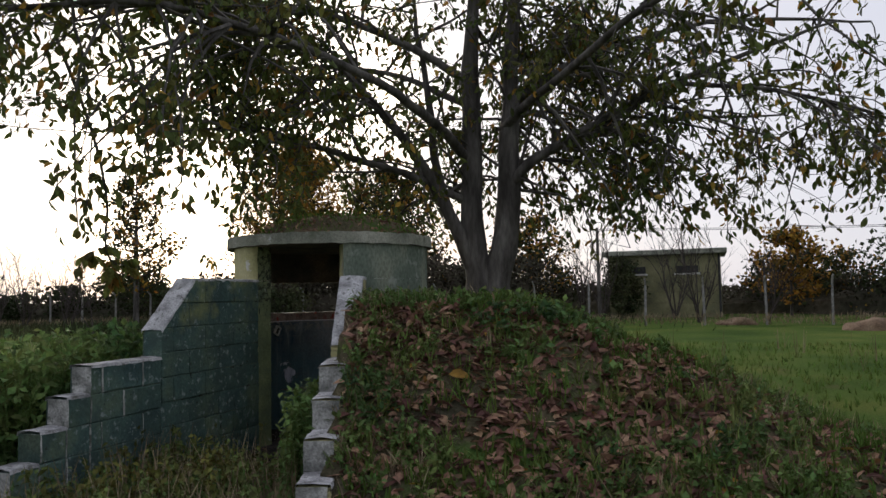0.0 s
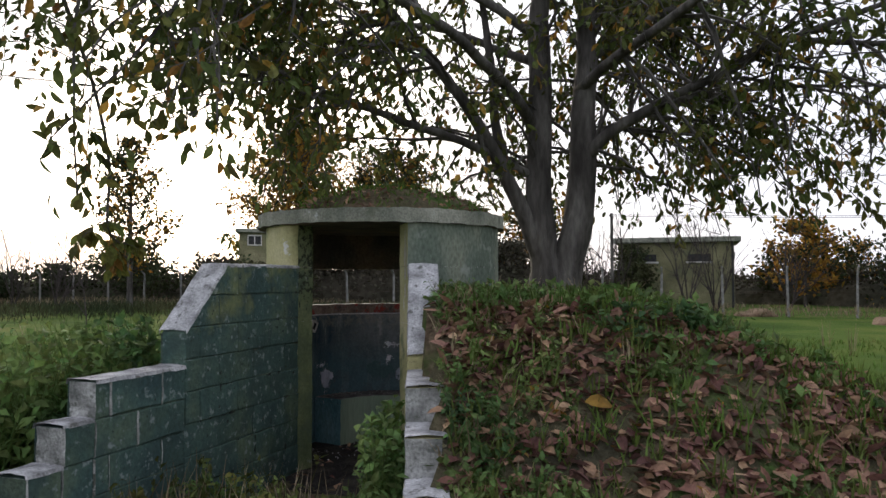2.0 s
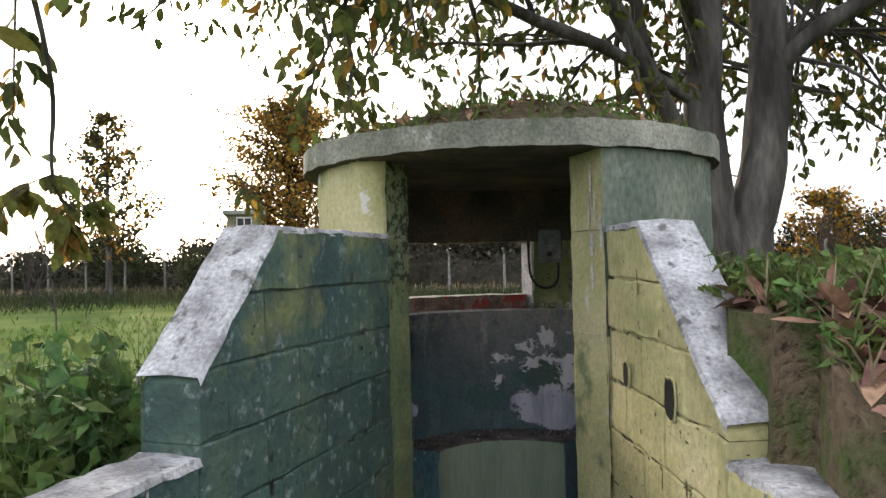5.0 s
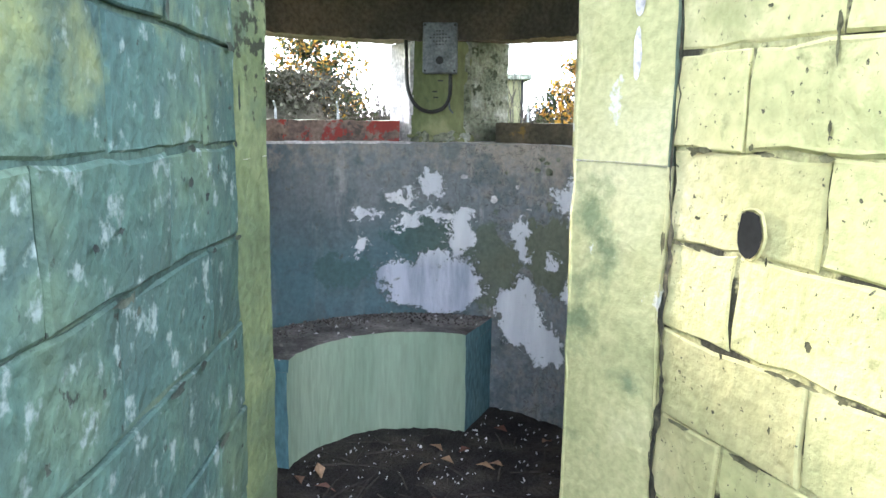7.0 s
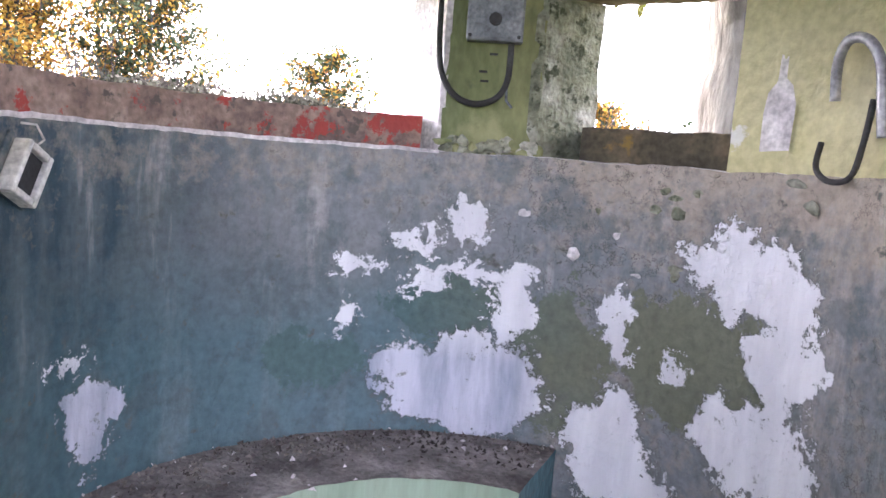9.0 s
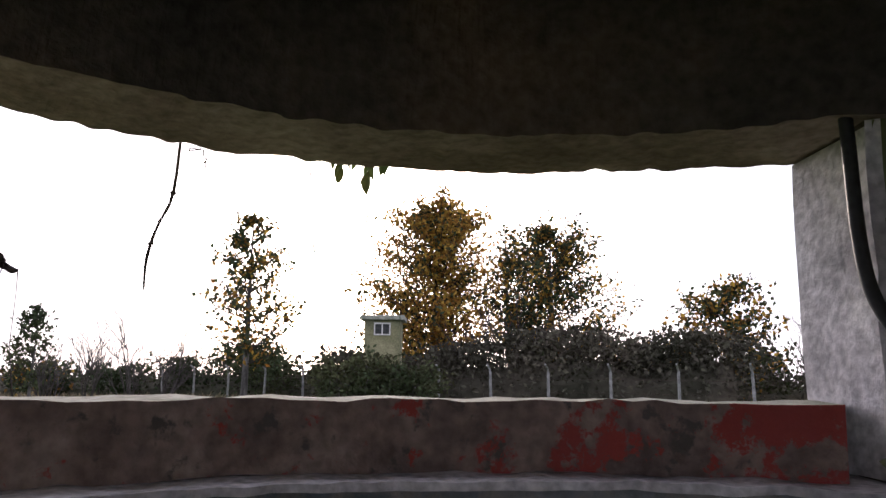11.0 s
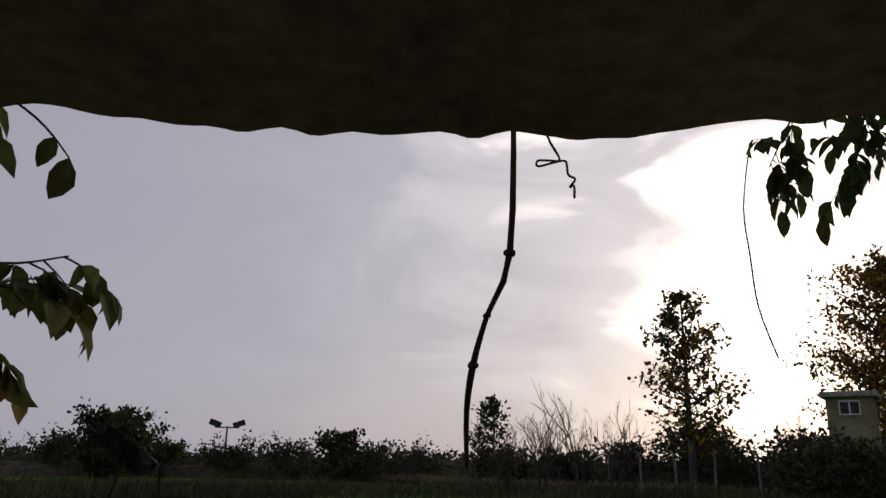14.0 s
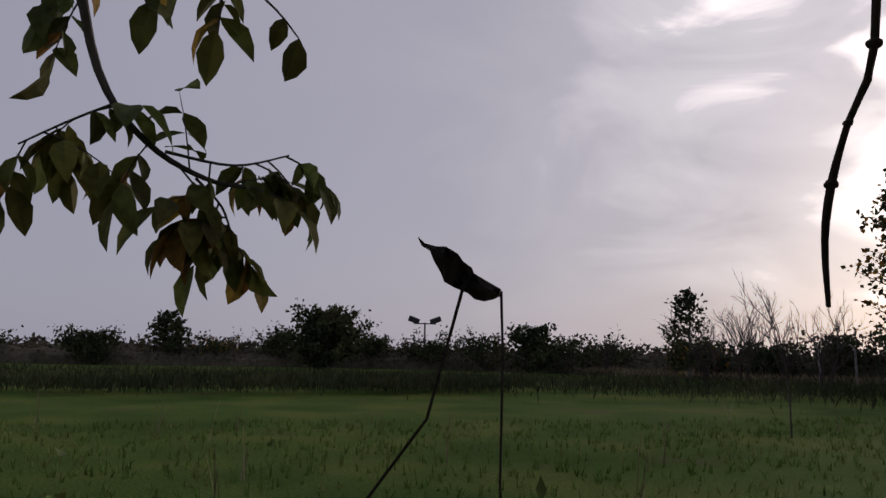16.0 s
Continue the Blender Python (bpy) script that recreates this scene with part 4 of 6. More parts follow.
    limbs = [
        ("trunk", [at(0.0, 0.7), at(-0.04, 1.3), at(-0.08, 1.7), at(-0.14, 2.3), at(-0.15, 3.5), at(-0.1, 5.0), at(0.05, 7.0)], [0.30, 0.25, 0.17, 0.15, 0.125, 0.09, 0.03]),
        ("trunk", [at(0.03, 0.7), at(0.06, 1.3), at(0.14, 1.7), at(0.29, 2.4), at(0.34, 3.6), at(0.40, 4.8), at(0.65, 7.0)], [0.28, 0.24, 0.18, 0.16, 0.13, 0.09, 0.03]),
        ("limb", [at(-0.08, 1.65), at(-0.36, 2.35, -0.1), at(-0.68, 2.95, -0.2), at(-1.05, 3.5, -0.4), at(-1.6, 4.1, -0.7), at(-2.4, 4.6, -1.1)], [0.11, 0.085, 0.07, 0.055, 0.04, 0.02]),
        ("limb", [at(-0.40, 2.45), at(-0.58, 3.1), at(-0.68, 4.0), at(-0.85, 5.4, 0.2)], [0.06, 0.055, 0.045, 0.02]),
        ("limb", [at(0.24, 2.75), at(0.6, 3.15, -0.2), at(1.3, 3.5, -0.5), at(2.3, 3.95, -0.9), at(3.8, 4.4, -1.4)], [0.075, 0.065, 0.05, 0.035, 0.012]),
        ("limb", [at(0.26, 3.3), at(0.55, 4.1, 0.4), at(1.1, 4.9, 0.8), at(1.8, 5.8, 1.2)], [0.06, 0.05, 0.04, 0.02]),
        ("limb", [at(-0.2, 3.2), at(-0.7, 3.6, -0.8), at(-1.6, 3.9, -1.9), at(-3.0, 4.1, -2.9), at(-4.4, 3.9, -3.3)], [0.07, 0.055, 0.04, 0.028, 0.012]),
        ("limb", [at(-0.2, 2.7), at(-1.2, 3.05, -0.4), at(-2.4, 3.35, -0.9), at(-3.6, 3.6, -0.9), at(-4.6, 3.5, -0.6)], [0.05, 0.042, 0.032, 0.022, 0.01]),
        ("limb", [at(0.25, 3.6), at(0.9, 4.0, -1.2), at(1.6, 4.3, -2.4), at(2.4, 4.3, -3.6)], [0.06, 0.045, 0.032, 0.012]),
        ("limb", [at(0.22, 3.0), at(1.2, 3.5, 0.6), at(2.6, 3.9, 1.0), at(4.4, 4.0, 1.2)], [0.055, 0.042, 0.03, 0.012]),
        ("limb", [at(0.3, 3.9), at(1.4, 4.6, 0.2), at(3.0, 5.0, 0.2), at(5.0, 4.9, 0.0)], [0.055, 0.045, 0.03, 0.012]),
        ("limb", [at(-0.15, 4.2), at(-1.5, 4.9, -0.2), at(-3.2, 5.1, -0.5), at(-5.0, 4.7, -0.9)], [0.055, 0.045, 0.03, 0.012]),
        ("limb", [at(2.2, 3.9, -0.85), at(3.2, 3.7, -1.2), at(4.2, 3.3, -1.5), at(4.9, 2.9, -1.6)], [0.03, 0.024, 0.016, 0.008]),
        ("limb", [at(-0.18, 3.9), at(-0.9, 4.5, 0.9), at(-2.0, 5.0, 1.8), at(-3.2, 5.2, 2.4)], [0.05, 0.04, 0.03, 0.012]),
    ]
    seeds = []
    for name, pts, rad in limbs:
        P, R = bend(pts, rad)
        V, F = tube(P, R, 10)
        if name == "trunk":
            V = [v + noise.noise_vector(v * 6) * 0.022 for v in V]
        raw(name, V, F, M["bark"], tree, smooth=True)
        seeds += [(p, r) for p, r in zip(P[3:], R[3:]) if p.z > 1.7]
    # boughs and twigs
    V, F = [], []
    LV, LF = [], []
    GV2, GF2 = [], []

    def spray(p, d, count, gold=0.10, size=0.105):
        """A twig end with drooping leaflets."""
        for _ in range(count):
            q = p + rv(rng) * rng.uniform(0.0, 0.16)
            w = (d * 0.5 + rv(rng) * 0.8 + Vector((0, 0, -0.75))).normalized()
            a, b = (GV2, GF2) if rng.random() < gold else (LV, LF)
            broad_leaf(a, b, q, w, rv(rng), size * rng.uniform(0.75, 1.25), size * rng.uniform(0.38, 0.55), 0.3, 0.2)

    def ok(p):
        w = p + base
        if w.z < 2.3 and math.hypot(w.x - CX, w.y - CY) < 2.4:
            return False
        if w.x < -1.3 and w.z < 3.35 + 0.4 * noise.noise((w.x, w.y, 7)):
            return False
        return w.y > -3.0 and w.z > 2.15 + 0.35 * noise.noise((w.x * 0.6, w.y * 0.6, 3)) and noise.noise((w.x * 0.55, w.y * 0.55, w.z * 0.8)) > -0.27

    n = 0
    while n < 480:
        p, r = seeds[rng.randrange(len(seeds))]
        if abs(p.dot(right)) < 1.3 and rng.random() < 0.5:
            continue
        out = Vector((p.x, p.y, 0))
        d = (rv(rng) + out.normalized() * 0.7 * min(1, out.length) + Vector((0, 0, rng.uniform(-0.25, 0.35)))).normalized()
        length = rng.uniform(0.7, 2.3)
        P = [p]
        for k in range(6):
            d = (d + rv(rng) * 0.22 + Vector((0, 0, -0.05 - 0.03 * k))).normalized()
            P.append(P[-1] + d * length / 6)
        fr, rr = P[3].dot(deep), P[3].dot(right)
        if (-2.6 < rr < -0.3 and rng.random() < 0.55) or (rr < -3.0 and P[3].z > 2.7 and rng.random() < 0.4):
            continue
        if rr > 2.0 and P[3].z > 2.4 and rng.random() < 0.87:
            continue
        if fr < -0.5 and abs(rr) < 1.6 and rng.random() < 0.75:
            continue
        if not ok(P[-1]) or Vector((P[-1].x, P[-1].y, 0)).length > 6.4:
            continue
        n += 1
        tube(P, [min(r * 0.6, 0.022) * (1 - k / 7.5) + 0.002 for k in range(7)], 4, V, F, cap=False)
        for k in range(2, 7):
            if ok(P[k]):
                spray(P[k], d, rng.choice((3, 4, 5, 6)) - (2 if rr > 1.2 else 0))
                for _ in range(2):
                    e = P[k] + (rv(rng) + Vector((0, 0, -0.2))) * rng.uniform(0.2, 0.5)
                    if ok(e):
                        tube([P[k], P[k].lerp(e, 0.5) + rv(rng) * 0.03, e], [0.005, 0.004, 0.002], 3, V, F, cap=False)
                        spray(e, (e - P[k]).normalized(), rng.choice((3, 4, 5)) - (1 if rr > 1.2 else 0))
    def pinnate(p, d, length, gold, size=0.105):
        """A compound leaf: an arching stalk with pairs of drooping leaflets and one at the tip."""
        d = d.normalized()
        P = [p]
        for k in range(4):
            d = (d + Vector((0, 0, -0.16))).normalized()
            P.append(P[-1] + d * length / 4)
        tube(P, [0.0035, 0.003, 0.0025, 0.002, 0.0012], 4, V, F, cap=False)
        s = d.cross(Vector((0, 0, 1)))
        s = (s if s.length > 0.1 else rv(rng)).normalized()
        for k in (1, 2, 3, 4):
            for sign in (-1, 1) if k < 4 else (0,):
                w = (s * sign * 0.7 + d * (0.45 if k < 4 else 1.0) + Vector((0, 0, -0.55)) + rv(rng) * 0.35).normalized()
                a, b = (GV2, GF2) if rng.random() < gold else (LV, LF)
                L = size * rng.uniform(0.75, 1.25) * (0.8 + 0.08 * k)
                broad_leaf(a, b, P[k] + rv(rng) * 0.006, w, s * rng.uniform(-0.6, 0.6) + Vector((0, 0, 1)) + rv(rng) * 0.5, L, L * rng.uniform(0.45, 0.58), rng.uniform(0.1, 0.6), rng.uniform(0.05, 0.3))

    def hanging(points, radii, shoots, gold, fan, size=0.105, reach=(0.14, 0.26)):
        """A bough through world points with compound leaves along its lower part."""
        P = curve([Vector(w) - base for w in points], 5)
        R = [radii[0] + (radii[1] - radii[0]) * k / (len(P) - 1) for k in range(len(P))]
        tube(P, R, 6, V, F, cap=False)
        for i in range(shoots):
            t = fan[0] + (fan[1] - fan[0]) * (i + rng.random()) / shoots
            k = min(len(P) - 2, int(t * (len(P) - 1)))
            p = P[k].lerp(P[k + 1], t * (len(P) - 1) - k)
            pinnate(p, rv(rng, 0.5) + (P[k + 1] - P[k]).normalized() * 0.5 + Vector((0, 0, 0.05)), rng.uniform(*reach), gold, size)

    # the bough that hangs down beside the bunker, in front of the long slot
    hanging([(-2.6, -0.5, 4.3), (-2.7, 0.1, 3.4), (-2.8, 0.42, 2.7), (-2.92, 0.53, 2.25), (-3.01, 0.66, 2.07), (-3.06, 0.83, 1.98), (-3.06, 0.97, 1.96)], (0.020, 0.006), 5, 0.06, (0.62, 1.0), 0.135, (0.18, 0.32))
    hanging([(-3.03, 0.71, 2.05), (-3.07, 0.91, 2.03), (-3.05, 1.08, 2.07)], (0.006, 0.003), 5, 0.05, (0.3, 1.0), 0.115, (0.15, 0.26))
    hanging([(-3.06, 0.80, 1.98), (-3.10, 0.88, 1.90), (-3.10, 0.92, 1.79)], (0.005, 0.003), 6, 0.3, (0.3, 1.0), 0.13, (0.13, 0.23))
    hanging([(-2.96, 0.58, 2.17), (-2.98, 0.45, 2.11), (-2.98, 0.32, 2.03)], (0.005, 0.003), 5, 0.1, (0.3, 1.0), 0.14, (0.15, 0.26))
    hanging([(-2.7, 0.1, 3.4), (-2.95, 0.3, 2.9), (-3.1, 0.42, 2.5)], (0.010, 0.004), 8, 0.2, (0.3, 1.0), 0.13)
    # the low bough on the meadow side
    hanging([(2.2, 2.6, 3.8), (2.9, 2.75, 3.3), (3.3, 2.8, 2.75), (3.5, 2.85, 2.3)], (0.022, 0.006), 12, 0.12, (0.35, 1.0), 0.12, (0.2, 0.36))
    hanging([(2.9, 2.75, 3.3), (2.9, 2.6, 2.8), (2.85, 2.5, 2.45)], (0.010, 0.004), 9, 0.12, (0.25, 1.0), 0.12, (0.2, 0.36))
    hanging([(2.9, 2.75, 3.3), (3.6, 3.0, 2.9), (4.1, 3.1, 2.35)], (0.010, 0.004), 9, 0.15, (0.25, 1.0), 0.12, (0.2, 0.36))
    # sprays that droop past the far end of the slot
    hanging([(-2.0, 3.3, 4.2), (-2.1, 3.7, 3.5), (-2.3, 3.9, 3.0), (-2.45, 3.98, 2.71)], (0.010, 0.004), 14, 0.05, (0.5, 1.0))
    hanging([(-2.1, 3.7, 3.5), (-2.5, 3.75, 3.0), (-2.68, 3.74, 2.75)], (0.008, 0.003), 11, 0.05, (0.3, 1.0))
    hanging([(-2.0, 3.3, 4.2), (-1.7, 4.0, 3.4), (-1.6, 4.4, 2.9)], (0.009, 0.003), 8, 0.08, (0.4, 1.0))
    # a bare hair-thin shoot trailing from the sprays
    tube(curve([Vector(w) - base for w in ((-2.70, 3.66, 2.86), (-2.80, 3.70, 2.6), (-2.81, 3.722, 2.38), (-2.80, 3.73, 2.15), (-2.76, 3.77, 1.93))], 4), 0.0038, 4, V, F, cap=False)
    # a thin shoot with one shrivelled leaf near the slot
    tip = Vector((-1.784, 1.09, 1.921)) - base
    P = curve([Vector(w) - base for w in ((-1.95, 0.3, 2.9), (-1.80, 0.75, 2.2), (-1.75, 0.93, 2.03), (-1.763, 1.04, 1.966), (-1.784, 1.09, 1.921))], 5)
    tube(P, [0.004 - 0.0028 * k / (len(P) - 1) for k in range(len(P))], 5, V, F, cap=False)
    broad_leaf(LV, LF, tip, Vector((-0.15, -0.35, -1)), Vector((0.8, 0.5, 0.1)), 0.072, 0.042, 0.7, -0.1)
    broad_leaf(LV, LF, P[-4], Vector((0.0, -0.3, -1)), Vector((0.9, 0.2, 0.1)), 0.05, 0.028, 0.6, 0.2)
    for k in (8, 10, 12):
        pinnate(P[k], Vector((0.1, -0.5, -0.3)) + rv(rng) * 0.5, 0.10, 0.1, 0.07)
    raw("bough", V, F, M["bark"], tree, "thin dark boughs and twigs")
    raw("crown", LV, LF, M["leaf"], tree, "olive-green drooping walnut leaves")
    raw("crown", GV2, GF2, M["leaf_gold"], tree, "yellowed walnut leaves")


walnut()


# ---- distant trees and hedges ----
def far_tree(name, x, y, h, w, label, seed, mat="far_leaf", gold=0.0, sparse=1.0, low=0.12, size=0.26, pointed=0.5, group=""):
    rng = random.Random(seed)
    t = holder(name, (x, y, 0), label, "tree", group)
    V, F = [], []
    sway = Vector((rng.uniform(-0.03, 0.03), rng.uniform(-0.03, 0.03), 0)) * h
    P = [Vector((0, 0, -0.1)), Vector((0, 0, h * 0.3)) + sway * 0.4, Vector((0, 0, h * 0.65)) + sway, Vector((0, 0, h * 0.97)) + sway * 1.3]
    tube(P, [0.018 * h, 0.014 * h, 0.008 * h, 0.002 * h], 7, V, F)
    raw("trunk", V, F, M["bark"], t)
    V, F, LV, LF, GV_, GF_ = [], [], [], [], [], []
    nb = int(34 * sparse + 16)
    for i in range(nb):
        q = low + (1 - low) * (i + rng.random()) / nb
        prof = (1 - q) ** pointed * min(1.0, (q - low) * 5 + 0.35)
        a = rng.uniform(0, 2 * math.pi)
        p = Vector((0, 0, h * q * 0.93)) + sway * q
        reach = w * 0.55 * prof * rng.uniform(0.65, 1.15) + 0.15
        e = p + Vector((math.cos(a) * reach, math.sin(a) * reach, reach * rng.uniform(0.25, 0.9)))
        tube([p, p.lerp(e, 0.5) + Vector((0, 0, -0.06 * reach)), e], [0.006 * h * (1.1 - q), 0.003 * h, 0.01], 4, V, F, cap=False)
        for k in range(int(26 * sparse * (0.6 + reach / w))):
            c = p.lerp(e, rng.uniform(0.3, 1.08)) + rv(rng) * rng.uniform(0, 0.22 * reach + 0.16)
            A, B = (GV_, GF_) if rng.random() < gold else (LV, LF)
            leaf(A, B, c, rv(rng), rv(rng), size * rng.uniform(0.6, 1.2), size * rng.uniform(0.4, 0.8))
    raw("limb", V, F, M["twig"], t)
    if LF:
        raw("crown", LV, LF, M[mat], t)
    if GF_:
        raw("crown", GV_, GF_, M["far_gold"], t, "golden autumn foliage")
    return t


far_tree("poplar", -24.3, 24.5, 9.2, 4.6, "slim young poplar with half-turned leaves in the meadow hedge", 1, gold=0.3, sparse=1.7, low=0.2, pointed=0.55)
# three quarters gold: autumn leaves plus the sun's glow put into the colour
far_tree("poplar", -21.0, 34.5, 11.2, 7.6, "broad dense poplar, gold from turning leaves and sun glow, beyond the fence", 2, gold=0.75, sparse=4.6, low=0.05, pointed=0.32)
far_tree("poplar", -15.2, 37.8, 10.0, 7.4, "broad poplar with yellowing leaves beyond the fence", 3, gold=0.3, sparse=3.6, low=0.05, pointed=0.4)
far_tree("birch", -18.3, 39.0, 11.0, 4.6, "thin half-bare birch between two poplars", 4, gold=0.3, sparse=0.9, low=0.3, size=0.2)
far_tree("sapling", -30.0, 18.3, 4.4, 2.4, "small ragged tree with sparse leaves", 5, sparse=0.9, low=0.2, size=0.22)
far_tree("field_maple", 8.1, 40.0, 4.9, 4.2, "small round golden tree near the road", 6, gold=0.7, sparse=1.6, low=0.12, pointed=0.4, size=0.3)
far_tree("dark_tree", 14.5, 33.0, 6.4, 6.0, "dense dark tree behind the meadow", 7, sparse=2.6, low=0.02, pointed=0.35, size=0.3)
far_tree("field_maple", -52.0, 4.0, 3.7, 5.6, "dense round dark bush in the far hedge", 8, sparse=2.4, low=0.0, pointed=0.4, size=0.34)
far_tree("field_maple", -60.0, -7.4, 3.9, 3.2, "tall dark bush in the far hedge", 9, sparse=1.2, low=0.1, pointed=0.4, size=0.34)
far_tree("field_maple", -47.0, 17.0, 3.0, 3.6, "low dark tree in the far hedge", 10, sparse=1.2, low=0.0, pointed=0.4, size=0.34)
far_tree("field_maple", -6.5, 38.0, 6.2, 5.5, "round golden tree beyond the fence", 11, gold=0.4, sparse=1.8, low=0.05, pointed=0.4, size=0.3)


def bare_tree(x, y, h, spread, seed, label, lean=0.0, stems=5):
    rng = random.Random(seed)
    t = holder("bare_shrub", (x, y, 0), label, "shrub", "bare shrubs along the hedge")
    V, F = [], []

    def grow(p, d, length, r, level):
        P = [p]
        for k in range(3):
            d = (d + rv(rng) * 0.13 + Vector((0, 0, 0.06))).normalized()
            P.append(P[-1] + d * length / 3)
        tube(P, [r, r * 0.8, r * 0.6, r * 0.35], 4, V, F, cap=False)
        if level:
            for _ in range(4):
                grow(P[rng.choice((1, 2, 3))], (d + rv(rng) * 0.55).normalized(), length * rng.uniform(0.4, 0.62), r * 0.5, level - 1)

    for i in range(stems):
        grow(Vector((rng.uniform(-0.1, 0.1), rng.uniform(-0.1, 0.1), -0.05)), Vector((rng.uniform(-spread, spread) + lean, rng.uniform(-spread, spread), 1)).normalized(), h * rng.uniform(0.45, 0.62), (0.019 if stems > 1 else 0.010) * h ** 0.6, 3 if stems > 1 else 2)
    raw("stem", V, F, M["twig"], t)


for x_, y_, h_, k_ in ((-38.0, 27.0, 5.0, 21), (-34.5, 29.5, 4.0, 22), (-24.5, 31.0, 4.6, 23), (-26.5, 17.0, 3.4, 24), (-17.0, 30.5, 4.2, 25), (3.2, 31.0, 5.0, 26), (6.0, 29.0, 4.6, 27), (-2.5, 33.0, 4.0, 28), (-44.0, 21.0, 3.0, 29), (-41.0, 24.5, 4.2, 30), (-13.0, 36.0, 5.4, 32), (-16.2, 33.0, 6.4, 33), (-25.8, 21.5, 4.0, 34), (-28.8, 20.0, 4.2, 35), (2.0, 36.0, 5.6, 36), (-1.2, 30.0, 5.0, 37), (-31.5, 24.0, 4.4, 38)):
    bare_tree(x_, y_, h_, 0.34, k_, "leafless grey-brown shrub with upright twigs")
bare_tree(-12.6, 10.2, 4.3, 0.0, 31, "thin leafless sapling standing alone in the meadow", 0.0, 1)


def hedge(name, pts, h0, h1, depth, count, seed, label, mat="far_hedge", size=0.42, core=True, blades=False):
    rng = random.Random(seed)
    V, F = [], []
    for i in range(count):
        t = rng.random() * (len(pts) - 1)
        k = int(t)
        p = Vector(pts[k]).lerp(Vector(pts[k + 1]), t - k)
        n2 = noise.noise((p.x * 0.13, p.y * 0.13, seed)) * 0.5 + noise.noise((p.x * 0.5, p.y * 0.5, seed)) * 0.35 + 0.5
        top = h0 + (h1 - h0) * max(0.0, min(1.3, n2))
        top *= 0.6 if name == "hedge" and p.x < -36 else 1.0
        z = top * rng.random() ** 0.7
        q = Vector((p.x + rng.gauss(0, depth * 0.35), p.y + rng.gauss(0, depth * 0.35), z))
        if blades:
            q.z *= 0.55
            leaf(V, F, q, rv(rng) * 0.45 + Vector((0, 0, 1)), rv(rng), size * rng.uniform(0.8, 2.4), size * rng.uniform(0.10, 0.25))
            continue
        leaf(V, F, q, rv(rng), rv(rng), size * rng.uniform(0.5, 1.3), size * rng.uniform(0.3, 0.8))
    if core:
        rows = []
        for k in range(len(pts) - 1):
            a, c = Vector(pts[k]), Vector(pts[k + 1])
            for i in range(int((c - a).length / 0.8)):
                rows.append(a.lerp(c, i / int((c - a).length / 0.8)))
        b = len(V)
        for i, p in enumerate(rows):
            dd = (rows[min(i + 1, len(rows) - 1)] - rows[max(i - 1, 0)]).normalized()
            side = Vector((-dd.y, dd.x))
            n2 = noise.noise((p.x * 0.13, p.y * 0.13, seed)) * 0.5 + noise.noise((p.x * 0.5, p.y * 0.5, seed)) * 0.35 + 0.5
            top = (h0 + (h1 - h0) * max(0.0, min(1.3, n2))) * (0.5 if name == "hedge" and p.x < -36 else 0.62)
            for u, z in ((-0.55, -0.1), (-0.45, 0.6), (-0.2, 0.93), (0.0, 1.0), (0.2, 0.93), (0.45, 0.6), (0.55, -0.1)):
                q = p + side * u * depth
                V.append(Vector((q.x, q.y, top * z)) + noise.noise_vector(Vector((q.x, q.y, z)) * 0.9) * 0.3)
        for i in range(len(rows) - 1):
            for k in range(6):
                F.append((b + i * 7 + k, b + i * 7 + k + 1, b + i * 7 + k + 8, b + i * 7 + k + 7))
    return tagged(raw(name, V, F, M[mat]), label, "hedge", kind="stuff")


hedge("hedge", [(-62, -40), (-60, -8), (-58, 8), (-52, 18), (-42, 27), (-33, 31), (-22, 32), (-12, 34), (-6, 40), (1, 46), (9, 45), (14, 39), (30, 38)], 1.3, 3.0, 2.4, 26000, 41, "dark unkempt hedge of brambles and shrubs behind the fence", size=0.26)
hedge("hedge", [(-23, 29), (-18, 30), (-11, 31.5), (-5, 34)], 2.0, 4.2, 2.2, 20000, 47, "dense dark hedge under the poplars", size=0.26)
hedge("woodland", [(-110, -50), (-105, 0), (-95, 40), (-70, 75), (-30, 95), (10, 100), (60, 92)], 1.0, 3.0, 8.0, 9000, 42, "distant dark line of woodland", size=0.9)
hedge("weed_strip", [(-46, 20), (-38, 24), (-29, 26.6), (-18, 27), (-8, 27), (4, 27), (14, 27)], 0.5, 1.0, 1.3, 6000, 43, "tall dry weeds along the fence foot", "straw", 0.16, False, True)
hedge("rough_growth", [(-38, -26), (-36, -8), (-33, 4), (-29, 12), (-25, 19), (-20, 23.5), (-12, 25), (-4, 26)], 0.25, 0.8, 9.0, 24000, 44, "rank dark growth at the meadow edge", "far_leaf", 0.2, False, True)

hedge("rough_growth", [(-27.5, -22), (-25.5, -6), (-26, 4), (-27.5, 9)], 0.3, 1.1, 3.2, 15000, 46, "tall dark weeds along the west of the meadow", "far_leaf", 0.2, False, True)

